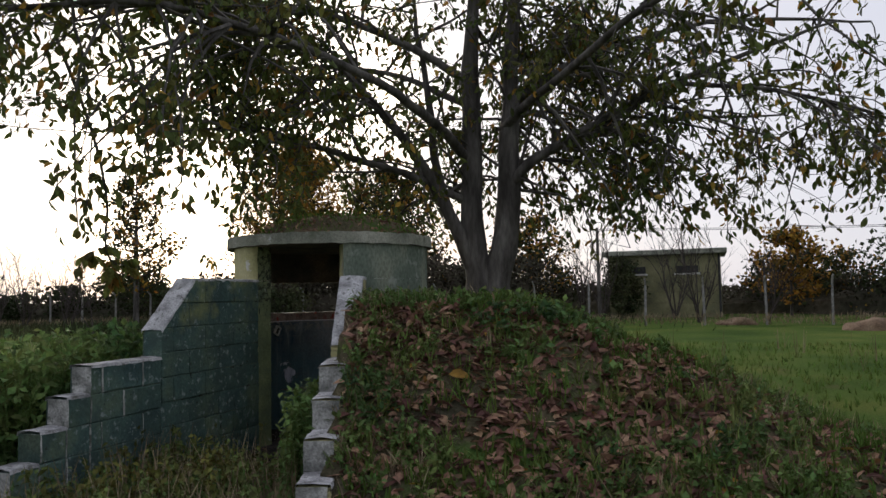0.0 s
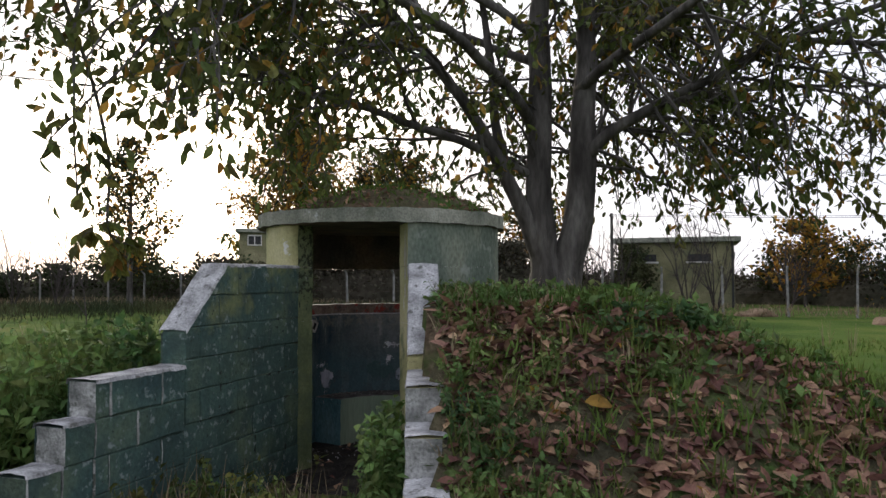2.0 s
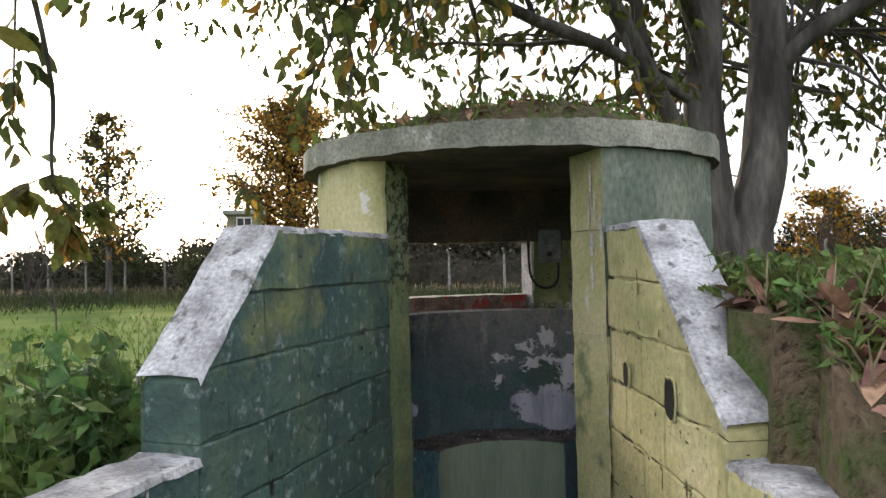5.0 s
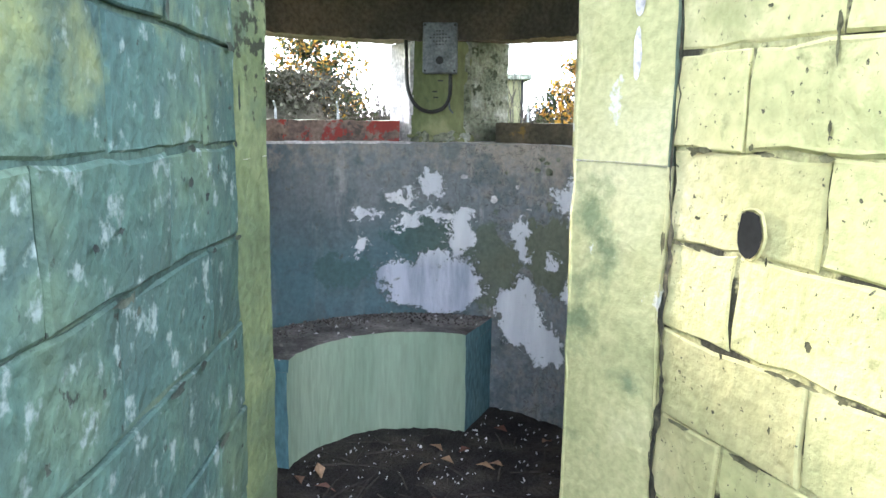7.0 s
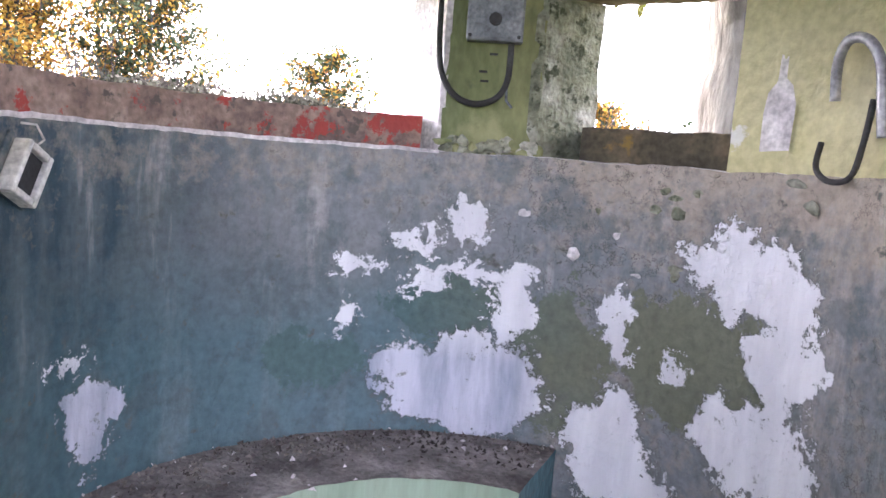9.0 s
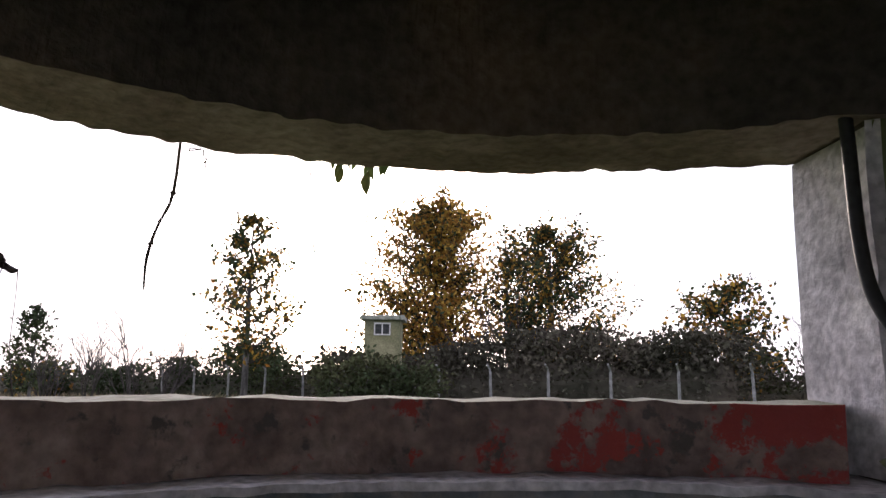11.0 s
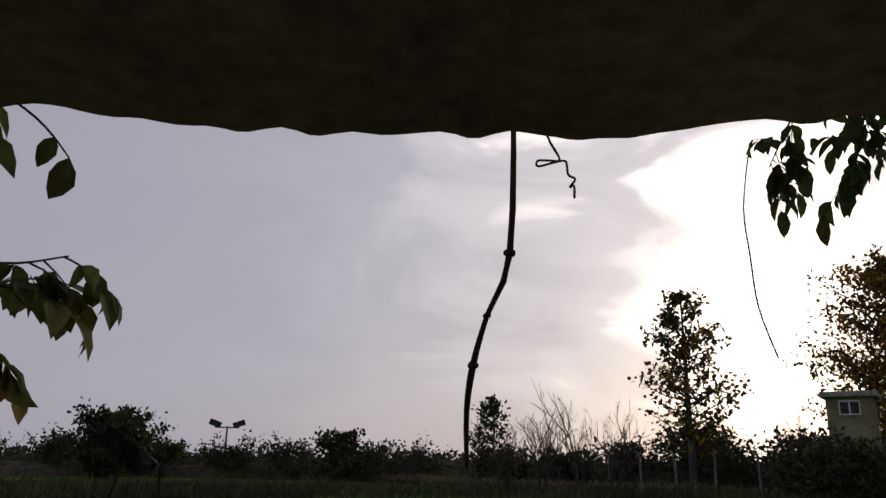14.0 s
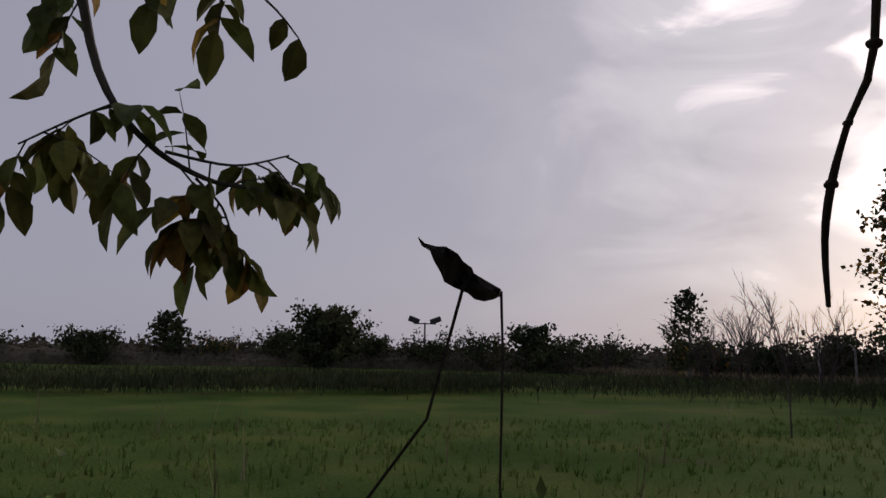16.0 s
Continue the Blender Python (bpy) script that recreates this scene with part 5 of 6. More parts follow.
for i_ in range(26):
    r_ = random.Random(300 + i_)
    q_ = i_ / 25 * 9.99
    path_ = [(-61, -30), (-59, -8), (-57, 8), (-51, 17.5), (-41, 26), (-33, 30), (-22, 31), (-12, 34), (-5, 41), (9, 45.5), (13, 40), (24, 37.5)]
    a_ = Vector(path_[int(q_)]).lerp(Vector(path_[int(q_) + 1]), q_ - int(q_))
    far_tree("hedge_bush", a_.x + r_.uniform(-1.5, 1.5), a_.y + r_.uniform(-1, 1), r_.uniform(2.3, 3.9) * (0.62 if a_.x < -36 else 1.0), r_.uniform(3.2, 5.2), "rounded dark bush in the hedge behind the fence", 400 + i_, gold=r_.choice((0.0, 0.0, 0.15)), sparse=r_.uniform(0.7, 1.5), low=0.0, pointed=0.4, size=0.27, group="bushes in the hedge")
for x_, y_, h_ in ((-18.0, 25.4, 2.2), (-19.9, 25.6, 1.9), (-16.5, 26.0, 1.7)):
    far_tree("hedge_bush", x_, y_, h_, 2.8, "low dark bush at the foot of the watch hut", int(-x_ * 10), sparse=1.0, low=0.0, pointed=0.35, size=0.22, group="bushes by the hut")


# ---- fence, huts, van, mast ----
def fence():
    f = holder("fence", (-9.0, 28.0, 0), "concrete fence posts with bent tops and wire beyond the meadow", "fence")
    V, F = tube([(0, 0, -0.2), (0, 0, 1.75), (0, -0.05, 1.9), (0, -0.28, 2.08)], [0.065, 0.055, 0.05, 0.045], 4)
    first = raw("post", V, F, M["post"], f)
    for i in range(-14, 12):
        if i:
            o = new("post", first.data)
            o.parent = f
            o.location = (i * 2.5, 0, 0)
            o.rotation_euler = (0.02 * math.sin(i * 3.1), 0.025 * math.cos(i * 1.7), 0)
    for z in (0.5, 1.0, 1.5):
        V, F = tube([(-35 + k * 2.5, 0, z - 0.03 * math.sin(k * 2.1)) for k in range(27)], 0.006, 3)
        raw("wire", V, F, M["rust"], f)


fence()


def tower():
    t = holder("watch_hut", (-18.45, 26.65, 0), "small weathered watch hut on legs with one little window", "hut")
    R = Matrix.Rotation(radians(30), 4, "Z") @ Matrix.Diagonal((1.22, 1.22, 1.3, 1))
    part("body", boxes((-0.62, -0.62, 1.55, 0.62, 0.62, 2.98), bevel=0.02, m=R), M["hut"], t)
    part("roof", boxes((-0.76, -0.76, 2.985, 0.76, 0.76, 3.14), bevel=0.03, m=R), M["concrete"], t)
    w = part("window", boxes((-0.24, -0.645, 2.55, 0.24, -0.624, 2.85), m=R), M["black"], t, "dark window opening")
    part("window_frame", boxes((-0.28, -0.66, 2.86, 0.28, -0.624, 2.90), (-0.28, -0.66, 2.50, 0.28, -0.624, 2.54), (-0.28, -0.66, 2.541, -0.245, -0.624, 2.859), (0.245, -0.66, 2.541, 0.28, -0.624, 2.859), (-0.02, -0.66, 2.541, 0.02, -0.647, 2.859), m=R), M["white"], w, "pale window frame")
    for sx in (-0.5, 0.5):
        for sy in (-0.5, 0.5):
            part("leg", boxes((sx - 0.06, sy - 0.06, -0.1, sx + 0.06, sy + 0.06, 1.549), m=R), M["bark"], t)
    V, F = tube([R @ Vector((1.6, -0.2, 0)), R @ Vector((0.66, -0.2, 1.6))], 0.05, 5)
    raw("brace", V, F, M["bark"], t)
    V, F = tube([R @ Vector((1.6, 0.25, 0)), R @ Vector((0.66, 0.25, 1.6))], 0.05, 5)
    raw("brace", V, F, M["bark"], t)


tower()


def house():
    h = holder("guard_house", (1.3, 40.5, 0), "low yellow guard house with a flat overhanging roof", "house")
    part("wall", boxes((-3.1, -2.4, -0.1, 3.1, 2.4, 3.6), bevel=0.03), M["hut"], h)
    part("roof", boxes((-3.45, -2.8, 3.601, 3.45, 2.8, 3.9), bevel=0.05), M["concrete"], h, "grey flat roof slab")
    for x0, x1 in ((-2.2, -1.0), (0.7, 1.9)):
        w = part("window", boxes((x0, -2.44, 2.55, x1, -2.403, 2.95), bevel=0.006), M["black"], h, "dark slit window")
        part("sill", boxes((x0 - 0.12, -2.5, 2.44, x1 + 0.12, -2.403, 2.54), bevel=0.015), M["white"], w, "pale window sill")
    # dark strip down the right corner of the front
    part("downpipe", boxes((2.95, -2.52, 0, 3.07, -2.403, 3.59), bevel=0.02), M["black"], h, "dark upright strip at the right corner of the wall")


house()


# added bush that stands in for the dark left part of the house front
far_tree("hedge_bush", -1.0, 37.2, 3.3, 2.2, "dark bush added to fill the dark left part of the guard house wall", 77, sparse=1.6, low=0.0, pointed=0.3, size=0.2, group="bushes by the hut")


def van():
    v = holder("van", (13.6, 56.0, 0), "white box van parked beyond the meadow", "van")
    part("box", boxes((-1.1, -2.0, 0.55, 1.1, 1.4, 2.6), bevel=0.06), M["white"], v, "plain white cargo box")
    c = part("cab", boxes((-1.0, 1.42, 0.5, 1.0, 2.9, 1.95), bevel=0.15), M["white"], v)
    part("windscreen", boxes((-0.85, 2.88, 1.25, 0.85, 2.92, 1.8), bevel=0.01), M["black"], c)
    for sx in (-0.95, 0.95):
        for sy in (-1.3, 2.1):
            V, F = tube([(sx - 0.11, sy, 0.36), (sx + 0.11, sy, 0.36)], 0.36, 16)
            w = raw("wheel", V, F, M["black"], v)
            V, F = tube([(sx - 0.115, sy, 0.36), (sx + 0.115, sy, 0.36)], 0.19, 12)
            raw("rim", V, F, M["metal"], w)


van()


def mast():
    m = holder("floodlight_mast", (-66.2, 13.5, 0), "steel floodlight mast with two lamp heads", "lamp post")
    V, F = tube([(0, 0, -0.2), (0, 0, 3.9)], [0.11, 0.07], 8)
    raw("pole", V, F, M["black"], m)
    part("crossarm", boxes((-0.05, -1.0, 3.75, 0.05, 1.0, 3.85)), M["black"], m)
    for s in (-1, 1):
        part("lamp_head", boxes((-0.25, -0.5, -0.22, 0.1, 0.5, 0.26), bevel=0.05, m=Matrix.Translation((0, s * 1.0, 4.1)) @ Matrix.Rotation(s * 0.35, 4, "X")), M["black"], m)


mast()


def power_line():
    """A wooden pole with a crossarm and two slack wires."""
    p = holder("power_pole", (-1.2, 29.3, 0), "thin wooden power pole with slack wires beyond the meadow", "power pole")
    V, F = tube([(0, 0, -0.2), (0, 0, 4.6)], [0.09, 0.07], 8)
    raw("pole", V, F, M["bark"], p)
    part("crossarm", boxes((-0.05, -0.5, 4.4, 0.05, 0.5, 4.5), bevel=0.01), M["bark"], p)
    for sy in (-0.42, 0.42):
        V, F = tube([(46 * k / 24, sy, 4.5 - 1.1 * math.sin(math.pi * k / 24) + 1.6 * k / 24) for k in range(25)], 0.012, 4)
        raw("wire", V, F, M["black"], p)


power_line()


def earth_heap(x, y, w, h, seed):
    bm = bmesh.new()
    bmesh.ops.create_icosphere(bm, subdivisions=4, radius=1.0, matrix=Matrix.Diagonal((w, w * 0.6, h, 1)))
    for v in bm.verts:
        v.co += noise.noise_vector(v.co * 1.6 + Vector((seed, 0, 0))) * 0.16 + noise.noise_vector(v.co * 6) * 0.05
    for v in bm.verts:
        v.co.z = max(v.co.z, -0.1)
    ob = link("earth_heap", bm, M["soil"], smooth=True)
    ob.location = (x, y, 0)
    tagged(ob, "low heap of bare reddish-brown soil in the meadow", "soil", "heaps of soil")


M["soil"] = material("bare_brown_soil", (0.20, 0.135, 0.085), (0.12, 0.08, 0.05), (0.28, 0.20, 0.13), 2.5, 0.95, 0.8, 22, bump_dist=0.04)
earth_heap(4.8, 28.4, 0.9, 0.34, 3)
earth_heap(9.2, 23.6, 1.0, 0.42, 8)


# ---- plants ----
def plants(name, count, place, label, cat, mats, size, seed, stems=5, height=0.3, spread=0.25, leaves=10, kind="stuff", keep=None):
    """Leafy or bladed growth over an area. place(rng) gives plan points."""
    rng = random.Random(seed)
    V, F = [], []
    for _ in range(count):
        x, y = place(rng)
        z = ground_height(x, y) - 0.02
        for s in range(stems):
            a = rng.uniform(0, 6.283)
            hh = height * rng.uniform(0.4, 1.2)
            tip = Vector((x + math.cos(a) * spread * rng.random(), y + math.sin(a) * spread * rng.random(), z + hh))
            root = Vector((x + rng.uniform(-0.03, 0.03), y + rng.uniform(-0.03, 0.03), z))
            if keep and not keep(tip):
                continue
            if leaves:
                tube([root, root.lerp(tip, 0.6) + Vector((0, 0, 0.05 * hh)), tip], [0.004, 0.003, 0.001], 3, V, F, cap=False)
                for k in range(leaves):
                    if keep and not keep(root.lerp(tip, 1.1)):
                        continue
                    leaf(V, F, root.lerp(tip, rng.uniform(0.25, 1.05)), rv(rng) + Vector((0, 0, 0.1)), rv(rng) + Vector((0, 0, 1.2)), size * rng.uniform(0.6, 1.3), size * rng.uniform(0.35, 0.75))
            else:
                d = tip - root
                s_ = Vector((-math.sin(a), math.cos(a), 0)) * size
                b = len(V)
                m_ = root + d * 0.55 + Vector((0, 0, 0.1 * hh))
                V += [root - s_, root + s_, m_ + s_ * 0.8, m_ - s_ * 0.8, tip]
                F += [(b, b + 1, b + 2, b + 3), (b + 3, b + 2, b + 4)]
    return tagged(raw(name, V, F, mats), label, cat, kind=kind)


def in_way(x, y):
    return y < 0.3 and x > -0.72 and (x - 0.48) * RN.x + y * RN.y < 0.24


def on_mound(rng):
    while True:
        x, y = rng.uniform(0.7, 6.5), rng.uniform(-4.8, 2.2)
        if not in_way(x, y) and math.hypot(x - CX, y - CY) > 1.1 and (mound(x, y) > 0.05 or rng.random() < 0.4):
            return x, y


def in_patches(rng):
    while True:
        x, y = on_mound(rng)
        if noise.noise((x * 1.1, y * 1.1, 4.0)) > -0.05 + 0.25 * rng.random():
            return x, y


def right_foot(rng):
    s, d = rng.uniform(1.15, 2.1), rng.uniform(-0.16, -0.05)
    return 0.485 + RD.x * s + RN.x * d, RD.y * s + RN.y * d


def near_slope(rng):
    while True:
        x, y = rng.uniform(0.9, 3.7), rng.uniform(-4.0, 0.0)
        if not in_way(x, y) and mound(x, y) > 0.05 and noise.noise((x * 1.3, y * 1.3, 9.0)) > -0.25:
            return x, y


def by_right_wall(rng):
    s, d = rng.uniform(0.3, 2.6), rng.uniform(0.26, 0.9) ** 1.2
    return 0.48 + RD.x * s + RN.x * d, RD.y * s + RN.y * d


def upper_right(rng):
    while True:
        x, y = rng.gauss(1.9, 0.8), rng.gauss(-0.1, 0.5)
        if not in_way(x, y) and math.hypot(x - CX, y - CY) > 1.12:
            return x, y


def left_bank(rng):
    while True:
        x, y = -0.75 - abs(rng.gauss(0, 1.0)), rng.uniform(-3.4, 1.8)
        if math.hypot(x - CX, y - CY) > 1.35 and not (y > 0.4 and x > -2.2):
            return x, y


def meadow(rng):
    while True:
        x, y = rng.uniform(-16, 12), rng.uniform(-4, 16)
        if math.hypot(x, y) > 2.6 and mound(x, y) < 0.9 and not in_way(x, y):
            return x, y


def mouth(rng):
    while True:
        x, y = rng.uniform(-0.45, 1.5), rng.uniform(-4.2, -1.2)
        s = (x - 0.48) * RN.x + y * RN.y
        if s < -0.03:
            return x, y


plants("grass", 7000, meadow, "short green meadow grass", "grass", M["grass"], 0.008, 51, stems=4, height=0.14, spread=0.12, leaves=0)
plants("grass", 2600, on_mound, "thin grass on the earth mound", "grass", M["grass"], 0.006, 52, stems=5, height=0.16, spread=0.14, leaves=0)
plants("brambles", 520, left_bank, "green bramble thicket against the wall", "shrub", M["leaf_green"], 0.085, 53, stems=6, height=0.92, spread=0.5, leaves=13, keep=lambda p: p.x < -0.79 and p.z < (1.38 if p.y < -0.7 else 1.12))
plants("nettles", 80, upper_right, "dark green nettles on the mound beside the bunker", "weeds", M["leaf_green"], 0.07, 54, stems=4, height=0.15, spread=0.2, leaves=8)
plants("weeds", 900, in_patches, "low broad-leaved weeds between the fallen leaves", "weeds", M["leaf_green"], 0.055, 65, stems=3, height=0.11, spread=0.15, leaves=7)
plants("nettles", 70, right_foot, "nettles crowding the foot of the yellow wall", "weeds", M["leaf_green"], 0.06, 66, stems=5, height=0.7, spread=0.14, leaves=14)
plants("dry_grass", 260, in_patches, "dry bent grass on the mound", "grass", M["straw"], 0.0035, 67, stems=6, height=0.2, spread=0.24, leaves=0)
plants("brambles", 90, mouth, "dark bramble shoots choking the sunken way", "shrub", M["leaf"], 0.06, 68, stems=5, height=0.42, spread=0.35, leaves=11)
plants("weeds", 110, by_right_wall, "low green weeds along the wall", "weeds", M["leaf_green"], 0.045, 55, stems=4, height=0.16, spread=0.16, leaves=6)
plants("dry_grass", 70, by_right_wall, "dry bent grass beside the steps", "grass", M["straw"], 0.004, 56, stems=6, height=0.16, spread=0.2, leaves=0)
plants("dry_stalks", 230, mouth, "dry brown stalks in the sunken way", "weeds", M["straw"], 0.004, 59, stems=6, height=0.46, spread=0.3, leaves=0)
plants("weeds", 330, mouth, "dark weeds in the sunken way", "weeds", M["leaf_green"], 0.05, 57, stems=4, height=0.32, spread=0.2, leaves=8)
plants("dry_stalks", 60, meadow, "tall dry stalks in the meadow", "weeds", M["straw"], 0.006, 58, stems=4, height=0.7, spread=0.25, leaves=0)


def litter(name, count, place, label, seed, size, mat):
    rng = random.Random(seed)
    V, F = [], []
    for _ in range(count):
        x, y = place(rng)
        z = ground_height(x, y) + rng.uniform(0.005, 0.03)
        d = rv(rng, 0.3)
        broad_leaf(V, F, (x, y, z), d, Vector((0, 0, 1)) + rv(rng) * 0.6, size * rng.uniform(0.55, 1.5), size * rng.uniform(0.35, 0.75), rng.uniform(0.1, 0.8), rng.uniform(-0.25, 0.3))
    return tagged(raw(name, V, F, mat), label, "leaves", kind="stuff")


litter("fallen_leaves", 7600, on_mound, "curled brown and red fallen leaves on the mound", 61, 0.088, M["litter"])
litter("fallen_leaves", 2600, near_slope, "red-brown fallen leaves thick on the near slope", 64, 0.095, M["litter"])
litter("fallen_leaves", 500, on_mound, "yellow fallen leaves on the mound", 62, 0.07, M["leaf_gold"])
litter("fallen_leaves", 700, by_right_wall, "brown fallen leaves beside the steps", 63, 0.09, M["litter"])


# ---- turf on the roof ----
def roof_turf():
    rng = random.Random(71)
    t = holder("roof_turf", (CX + 0.05, CY + 0.05, SOFFIT + 0.11), "mossy turf cap with dead leaves on the roof", "turf")
    na, nr = 48, 10
    V, F = [Vector((0, 0, 0.25))], []
    for k in range(1, nr + 1):
        for i in range(na):
            q, a = k / nr, 2 * math.pi * i / na
            r = q * (0.90 + 0.05 * math.sin(a * 5) + 0.03 * math.sin(a * 11))
            V.append(Vector((r * math.cos(a), r * math.sin(a), 0.25 * (1 - q ** 2.4) + 0.03 * noise.noise((r * 7 * math.cos(a), r * 7 * math.sin(a), 2)) - (0.03 if k == nr else 0))))
    for i in range(na):
        F.append((0, 1 + i, 1 + (i + 1) % na))
        for k in range(nr - 1):
            F.append((1 + k * na + i, 1 + (k + 1) * na + i, 1 + (k + 1) * na + (i + 1) % na, 1 + k * na + (i + 1) % na))
    raw("moss", V, F, M["mound"], t, "dark moss cushion", smooth=True)
    for nm, mat, cnt, lab in (("grass_tuft", M["grass"], 900, "short grass"), ("leaf_litter", M["litter"], 420, "curled dead leaves")):
        V, F = [], []
        for _ in range(cnt):
            a, q = rng.uniform(0, 6.283), rng.random() ** 0.5
            p = Vector((0.92 * q * math.cos(a), 0.92 * q * math.sin(a), 0.245 * (1 - q ** 2.4) + 0.005))
            if nm == "grass_tuft":
                leaf(V, F, p, Vector((0, 0, 1)) + rv(rng) * 0.7, rv(rng), rng.uniform(0.03, 0.10), 0.012)
            else:
                leaf(V, F, p, rv(rng, 0.4), Vector((0, 0, 1)) + rv(rng) * 0.6, rng.uniform(0.05, 0.10), 0.04, 0.6)
        raw(nm, V, F, mat, t, lab)["kind"] = "stuff"


roof_turf()


# ---- in the room ----
def on_wall(a, r, z):
    """A pose on the inside of the wall: x to the right as one faces the wall, y into it, z up."""
    x, y = az(a, r)
    return pose(x, y, z, 0, 0, a)


def intercom():
    m = on_wall(-5.0, RIN + 0.075, 1.55)
    o = holder("intercom", m.translation, "grey metal intercom box with a speaker grille and a button", "intercom")
    o.matrix_world = m
    part("case", boxes((-0.075, -0.045, 0.0, 0.075, 0.0, 0.215), bevel=0.006), M["metal"], o)
    V, F = [], []
    for i in range(-3, 4):
        for j in range(-2, 3):
            if i * i + j * j * 1.6 < 10:
                tube([(i * 0.013, -0.0455, 0.15 + j * 0.014), (i * 0.013, -0.0472, 0.15 + j * 0.014)], 0.0034, 6, V, F)
    raw("grille", V, F, M["black"], o, "round dark grille holes")
    V, F = tube([(0, -0.045, 0.055), (0, -0.054, 0.055)], 0.017, 14)
    raw("button", V, F, M["black"], o, "dark round button")
    for sx in (-0.064, 0.064):
        for z in (0.012, 0.203):
            V, F = tube([(sx, -0.045, z), (sx, -0.049, z)], 0.005, 8)
            raw("screw", V, F, M["black"], o)
    P = [(-0.155, -0.012, 0.34), (-0.15, -0.014, 0.12), (-0.147, -0.016, -0.01), (-0.135, -0.018, -0.085), (-0.10, -0.018, -0.14), (-0.05, -0.02, -0.163), (0.0, -0.02, -0.155), (0.03, -0.02, -0.13), (0.044, -0.02, -0.09), (0.046, -0.02, -0.03), (0.045, -0.02, 0.003)]
    V, F = tube(curve(P), 0.0085, 10)
    raw("cable", V, F, M["black"], o, "thick black looped cable", smooth=True)
    for dx, dz in ((-0.025, -0.075), (-0.02, -0.1), (0.0, -0.028)):
        part("bracket", boxes((dx - 0.01, -0.006, dz - 0.003, dx + 0.012, 0.0, dz + 0.003), bevel=0.001), M["black"], o)
    V, F = tube([(0.040, -0.02, -0.10), (0.044, -0.022, -0.15), (0.06, -0.03, -0.168)], 0.004, 5)
    raw("cable_end", V, F, M["metal"], o, "frayed cable end")


intercom()


def bulkhead():
    m = on_wall(83.5, RIN - 0.005, 1.155)
    o = holder("bulkhead_lamp", m.translation, "broken white bulkhead lamp hanging askew on the wall", "lamp")
    o.matrix_world = m @ pose(0, 0, 0, 0, 30, 0) @ Matrix.Scale(0.66, 4)
    part("back_plate", boxes((-0.075, -0.012, -0.075, 0.075, -0.001, 0.085), bevel=0.004), M["plaster"], o)
    f = part("frame", boxes((-0.055, -0.06, -0.075, -0.037, -0.012, 0.075), (0.037, -0.06, -0.075, 0.055, -0.012, 0.075), (-0.0365, -0.06, 0.055, 0.0365, -0.012, 0.075), (-0.0365, -0.06, -0.075, 0.0365, -0.012, -0.055), bevel=0.005), M["white"], o, "white plastic frame")
    part("lens", boxes((-0.0365, -0.045, -0.0545, 0.0365, -0.013, 0.0545), bevel=0.004), M["black"], f, "dark lamp opening")
    V, F = tube([(0.0, -0.03, 0.076), (0.015, -0.04, 0.11), (-0.02, -0.03, 0.135), (-0.05, -0.01, 0.12)], 0.0035, 6)
    raw("wire", V, F, M["white"], o, "white flex")


bulkhead()


def conduit():
    m = on_wall(-72.5, RIN, 1.30)
    o = holder("conduit", m.translation, "bent metal conduit stub broken off on the wall", "pipe")
    o.matrix_world = m
    V, F = tube(curve([(-0.05, -0.02, 0.10), (-0.045, -0.03, 0.17), (-0.02, -0.035, 0.21), (0.02, -0.03, 0.205), (0.045, -0.02, 0.16), (0.055, -0.015, 0.08), (0.06, -0.01, 0.03)]), 0.010, 10)
    raw("pipe", V, F, M["steel"], o, "bent grey pipe", smooth=True)
    V, F = tube(curve([(-0.07, -0.02, 0.02), (-0.06, -0.035, -0.03), (-0.02, -0.04, -0.055), (0.02, -0.03, -0.045), (0.025, -0.015, 0.02), (0.03, -0.01, 0.10)]), 0.006, 10)
    raw("cable", V, F, M["black"], o, "torn dark cable", smooth=True)


conduit()


def bare_patch():
    """A bottle-shaped patch where the limewash has come away beside the slot."""
    m = on_wall(-58, RIN + 0.004, 1.30)
    V = [m @ Vector(q) for q in ((-0.035, 0, 0), (0.035, 0, 0.004), (0.038, 0, 0.10), (0.026, 0, 0.14), (0.010, 0, 0.155), (0.009, 0, 0.20), (-0.008, 0, 0.205), (-0.010, 0, 0.15), (-0.03, 0, 0.125), (-0.036, 0, 0.08))]
    raw("bare_patch", V, [tuple(range(len(V)))], M["white_edge"], bunker, "bottle-shaped bare white patch")
    for s, z, w, h in ((-63, 1.235, 0.03, 0.012), (-66, 1.19, 0.02, 0.018)):
        m = on_wall(s, RIN - 0.002, z)
        bm = bmesh.new()
        bmesh.ops.create_icosphere(bm, subdivisions=2, radius=1.0, matrix=m @ Matrix.Diagonal((w, 0.006, h, 1)))
        for v in bm.verts:
            v.co += noise.noise_vector(v.co * 30) * 0.012
        part("chip", bm, M["concrete"], bunker, "dark chipped hollow")


bare_patch()


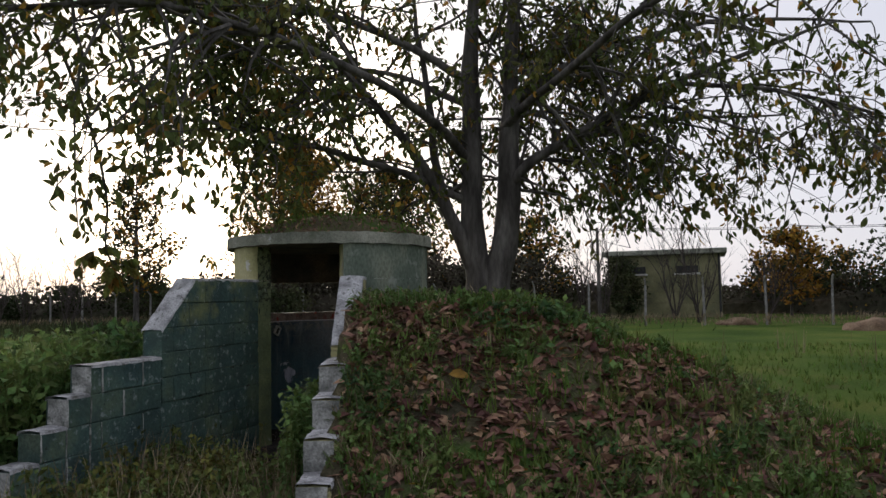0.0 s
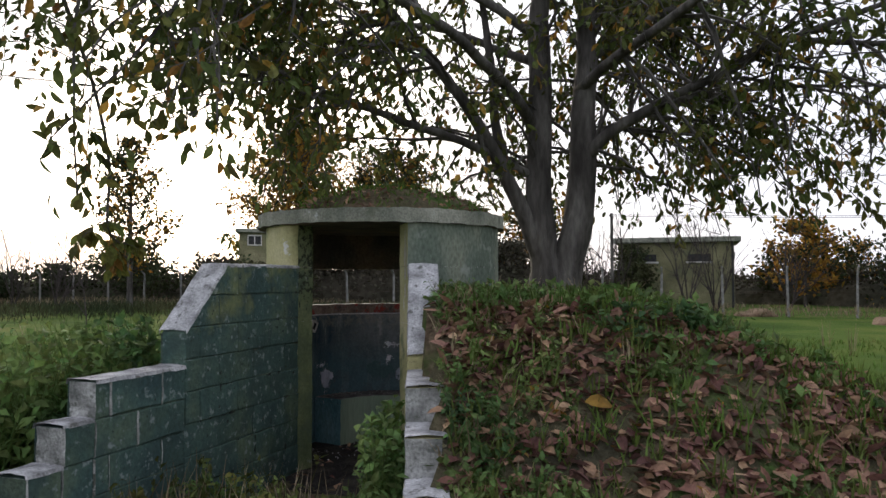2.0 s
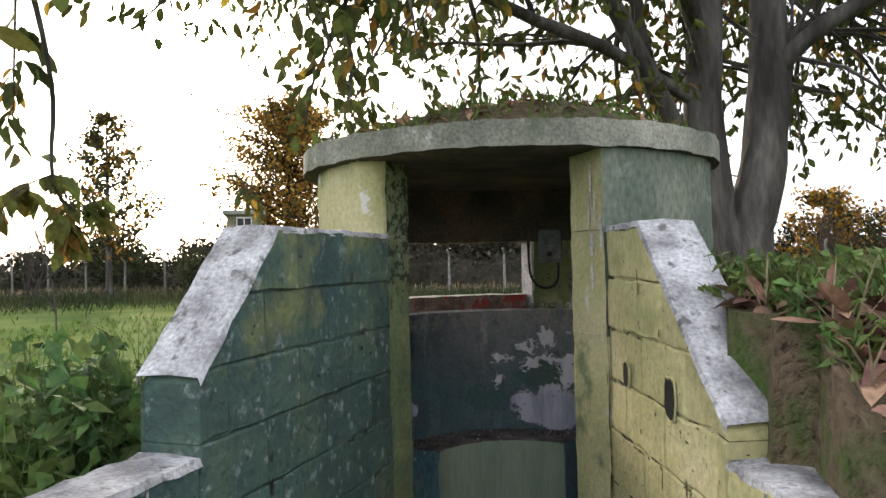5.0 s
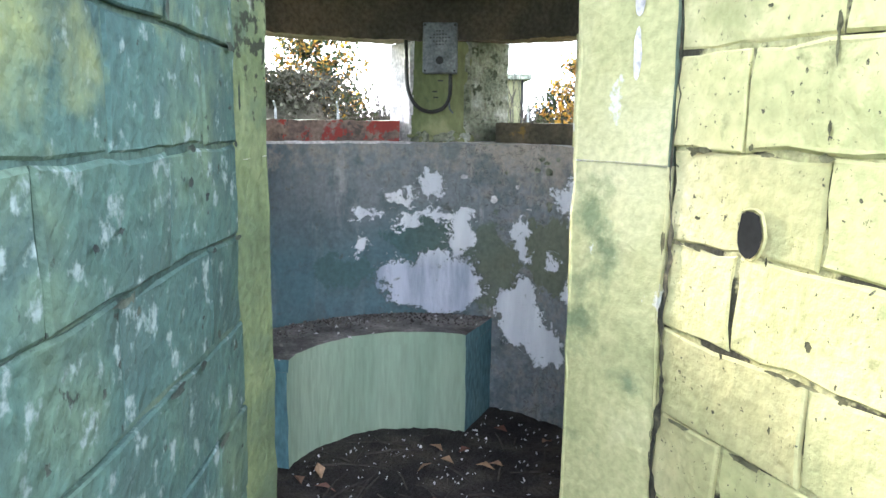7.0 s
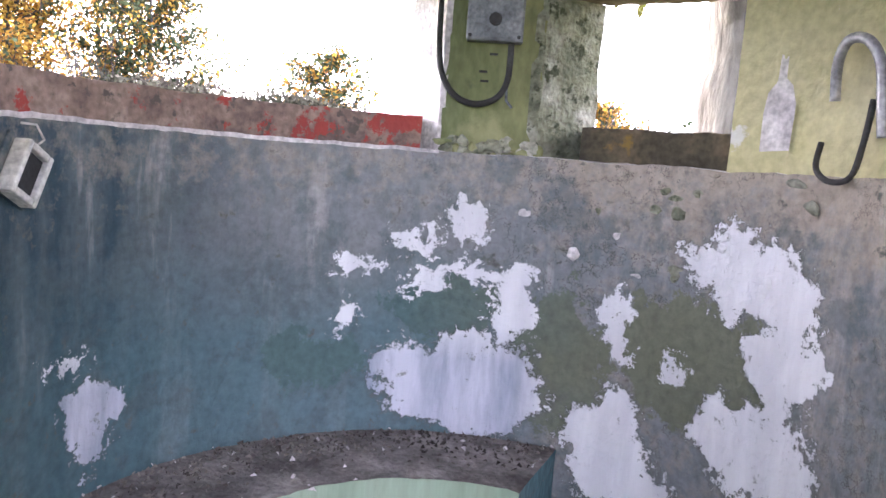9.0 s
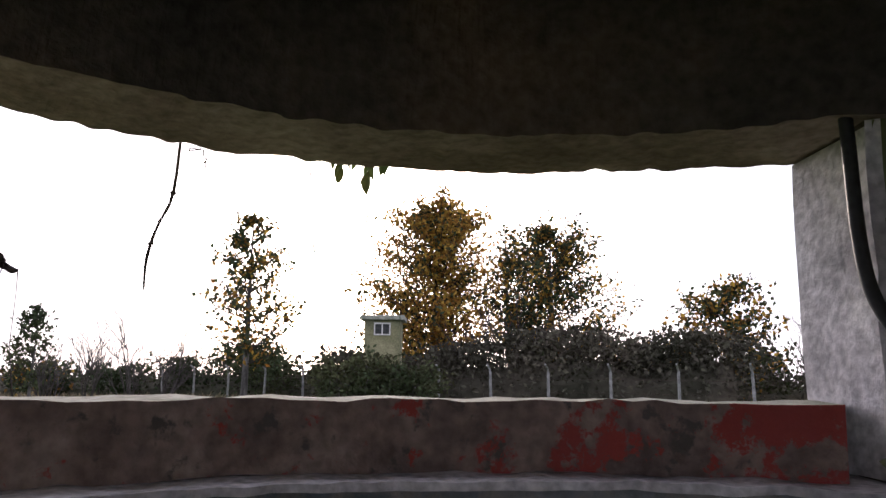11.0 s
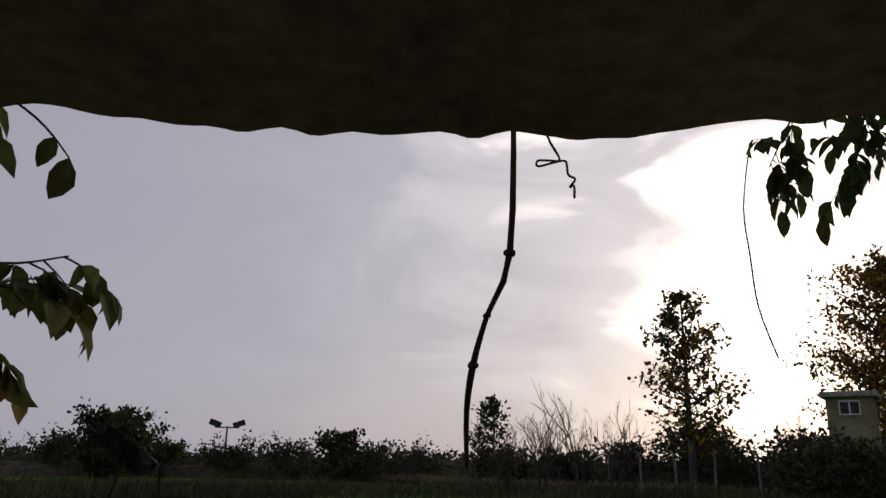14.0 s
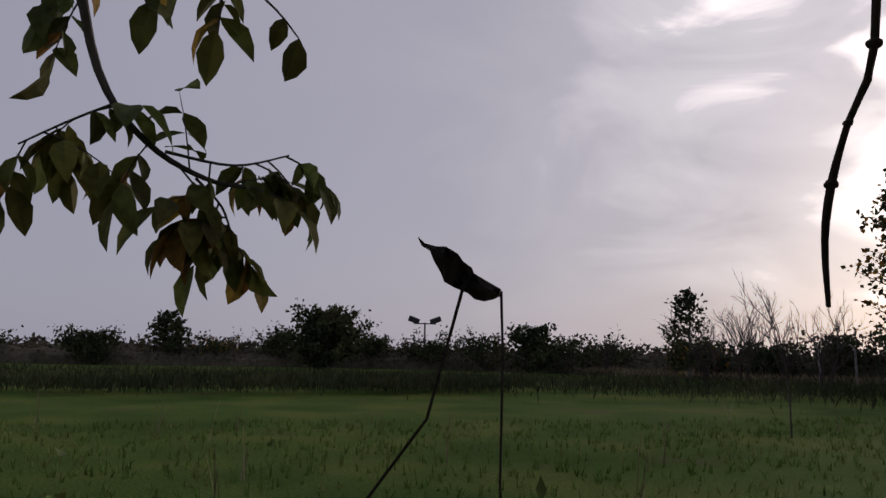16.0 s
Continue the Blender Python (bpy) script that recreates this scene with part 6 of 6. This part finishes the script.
def broken_base():
    """Crumbled render along the foot of the pillar between the slots."""
    rng = random.Random(23)
    for i in range(30):
        a = 3 - i * 0.6
        m = on_wall(a, RIN + 0.075, LEDGE + rng.uniform(-0.004, 0.03))
        bm = bmesh.new()
        bmesh.ops.create_icosphere(bm, subdivisions=2, radius=1.0, matrix=m @ Matrix.Diagonal((rng.uniform(0.012, 0.03), rng.uniform(0.008, 0.016), rng.uniform(0.008, 0.024), 1)))
        for v in bm.verts:
            v.co += noise.noise_vector(v.co * 45) * 0.008
        part("crumb", bm, rng.choice((M["reveal"], M["reveal"], M["render_green"])), bunker, "crumbled render")
    for i in range(26):
        a, z = rng.uniform(-60, -12), rng.uniform(0.95, 1.25)
        m = on_wall(a, RIN + 0.001, z)
        bm = bmesh.new()
        bmesh.ops.create_icosphere(bm, subdivisions=2, radius=1.0, matrix=m @ Matrix.Diagonal((rng.uniform(0.008, 0.022), 0.006, rng.uniform(0.006, 0.02), 1)))
        for v in bm.verts:
            v.co += noise.noise_vector(v.co * 60) * 0.007
        part("flake", bm, rng.choice((M["plaster"], M["reveal"], M["white_edge"])), bunker, "curled flake of plaster")


broken_base()


M["grit"] = material("dark_grit", (0.11, 0.095, 0.085), (0.05, 0.045, 0.04), (0.24, 0.21, 0.19), 9.0, 0.95, 0.0, 60, island=0.5)


def debris():
    rng = random.Random(81)
    V, F = [], []
    for _ in range(380):
        a, r = rng.uniform(-150, 150), RIN * rng.random() ** 0.6
        x, y = az(a, r)
        if a > -24 and a < 101 and r > 0.45:
            z = 0.492
            if r < RIN - 0.16 and rng.random() < 0.75:
                continue
        else:
            z = 0.075
        s = rng.uniform(0.003, 0.010)
        b = len(V)
        c = Vector((x, y, z))
        V += [c + rv(rng, 0.5) * s for _ in range(3)] + [c + Vector((0, 0, s * 0.9))]
        F += [(b, b + 1, b + 2), (b, b + 1, b + 3), (b + 1, b + 2, b + 3), (b + 2, b, b + 3)]
    W, G = [], []
    for _ in range(900):
        a, r = rng.uniform(-23, 78), RIN - 0.01 - abs(rng.gauss(0, 0.09))
        if r < 0.48:
            continue
        x, y = az(a, r)
        s = rng.uniform(0.003, 0.011)
        b = len(W)
        c = Vector((x, y, 0.491))
        W += [c + rv(rng, 0.5) * s for _ in range(3)] + [c + Vector((0, 0, s * 0.8))]
        G += [(b, b + 1, b + 2), (b, b + 1, b + 3), (b + 1, b + 2, b + 3), (b + 2, b, b + 3)]
    tagged(raw("grit", W, G, M["grit"]), "dark grit and flaked plaster heaped on the bench", "rubble", kind="stuff")
    tagged(raw("rubble", V, F, M["white_edge"]), "pale chips of plaster and grit on bench and floor", "rubble", kind="stuff")
    V, F = [], []
    for _ in range(60):
        x, y = rng.uniform(-0.4, 0.4), rng.uniform(0.0, 1.25)
        a, l_ = rng.uniform(0, 3.14), rng.uniform(0.06, 0.26)
        d = Vector((math.cos(a), math.sin(a), 0)) * l_
        p = Vector((x, y, 0.083))
        tube([p - d * 0.5, p + Vector((0, 0, 0.012)), p + d * 0.5], [0.004, 0.004, 0.002], 4, V, F)
    tagged(raw("twigs", V, F, M["twig"]), "dry twigs strewn on the floor", "twigs", kind="stuff")
    V, F = [], []
    for _ in range(46):
        x, y = rng.uniform(-0.5, 0.5), rng.uniform(-1.2, 1.3)
        leaf(V, F, (x, y, 0.085 if y > -0.1 else ground_height(x, y) + 0.02), rv(rng, 0.2), Vector((0, 0, 1)) + rv(rng) * 0.3, rng.uniform(0.05, 0.09), 0.04, 0.5)
    tagged(raw("dead_leaves", V, F, M["litter"]), "brown dead leaves blown into the room", "leaves", kind="stuff")


debris()


# ---- what hangs and stands in the slot ----
def slot_growth():
    v = holder("vine", (-1.045, 1.40, SOFFIT), "dry vine stem with swollen nodes hanging from the roof rim", "vine")
    P = [(0.012, -0.006, 0.01), (0.010, -0.004, -0.12), (0.006, 0.0, -0.27), (-0.006, 0.003, -0.385), (-0.012, -0.012, -0.43), (-0.019, -0.019, -0.464), (-0.024, -0.021, -0.495), (-0.025, -0.020, -0.532)]
    V, F = tube(curve(P, 3), [0.0022 + 0.0003 * math.sin(k * 0.9) for k in range(19)] + [0.0019, 0.0016, 0.0013], 8)
    raw("stem", V, F, M["twig"], v, smooth=True)
    for p, r in ((P[3], 0.0040), (P[5], 0.0038), (P[4], 0.0027)):
        bm = bmesh.new()
        bmesh.ops.create_icosphere(bm, subdivisions=2, radius=r, matrix=Matrix.Translation(p) @ Matrix.Diagonal((1.15, 1.15, 0.75, 1)))
        for q in bm.verts:
            q.co += noise.noise_vector(q.co * 300) * 0.0012
        part("node", bm, M["twig"], v, "swollen vine node")
    w = holder("tie_wire", (-1.06, 1.43, SOFFIT), "rusty tie wire twisted into a loop under the roof rim", "wire")
    P = [(0, -0.012, -0.24), (0.0, 0.002, -0.29), (0.0, 0.020, -0.315), (0.001, 0.006, -0.319), (0.002, -0.014, -0.322), (0.0, -0.012, -0.327), (0.0, 0.014, -0.319), (0.001, 0.028, -0.316), (0.0, 0.032, -0.328), (0.002, 0.040, -0.333), (0.0, 0.036, -0.341), (0.0, 0.042, -0.338), (0, 0.043, -0.352)]
    V, F = tube([(0, 0.0, 0.005), (0, 0.003, -0.1)] + curve([rough((p[0], p[1] * 0.62 + 0.012, -0.24 + (p[2] + 0.24) * 0.8), 0.0012, 90) for p in P], 4), 0.0010, 6)
    raw("strand", V, F, M["rust"], w)
    d = holder("dead_plant", (-1.045, 1.17, SILL), "dead plant with one shrivelled leaf on the sill", "plant")
    a, b = Vector((-0.004, -0.020, 0.170)), Vector((-0.004, 0.016, 0.149))
    V, F = [], []
    n = 9
    for i in range(n + 1):
        t = i / n
        c = a.lerp(b, t)
        wd = 0.019 * math.sin(math.pi * min(1, 0.12 + t * 0.86)) ** 0.7
        for k in range(4):
            q = (k / 3 - 0.5)
            V.append(c + Vector((0.006 * math.sin(5 * q + i), 0.006 * q, -wd * (q + 0.25))) + noise.noise_vector(Vector((i * 0.7, k * 1.3, 2))) * 0.0024)
    for i in range(n):
        for k in range(3):
            F.append((i * 4 + k, i * 4 + k + 1, i * 4 + k + 5, i * 4 + k + 4))
    raw("leaf", V, F, M["twig"], d, "shrivelled dark leaf")
    V, F = tube([a.lerp(b, 0.5) + Vector((0, 0, -0.008)), Vector((-0.006, -0.018, 0.09)), Vector((-0.01, -0.055, 0.04)), Vector((-0.012, -0.08, 0.0))], [0.0008, 0.0008, 0.0008, 0.001], 6)
    raw("stalk", V, F, M["twig"], d)
    V, F = tube([b, b + Vector((0, 0.001, -0.03)), b + Vector((0.0, 0.0, -0.09)), Vector((0, 0.024, 0.0))], [0.0007, 0.0006, 0.0006, 0.0008], 6)
    raw("stalk", V, F, M["twig"], d)


slot_growth()


# ---- one fresh yellow leaf on the mound ----
def yellow_leaf(x, y):
    z = ground_height(x, y) + 0.06
    t = holder("fallen_leaf", (x, y, z), "single fresh yellow leaf lying on the earth mound", "leaf")
    V, F = [], []
    broad_leaf(V, F, Vector((0, 0, 0.004)), Vector((1, 0.2, 0.05)), Vector((0, -0.7, 1)), 0.15, 0.10, 0.3, 0.2)
    raw("blade", V, F, M["leaf_gold"], t)


yellow_leaf(2.0, -1.40)
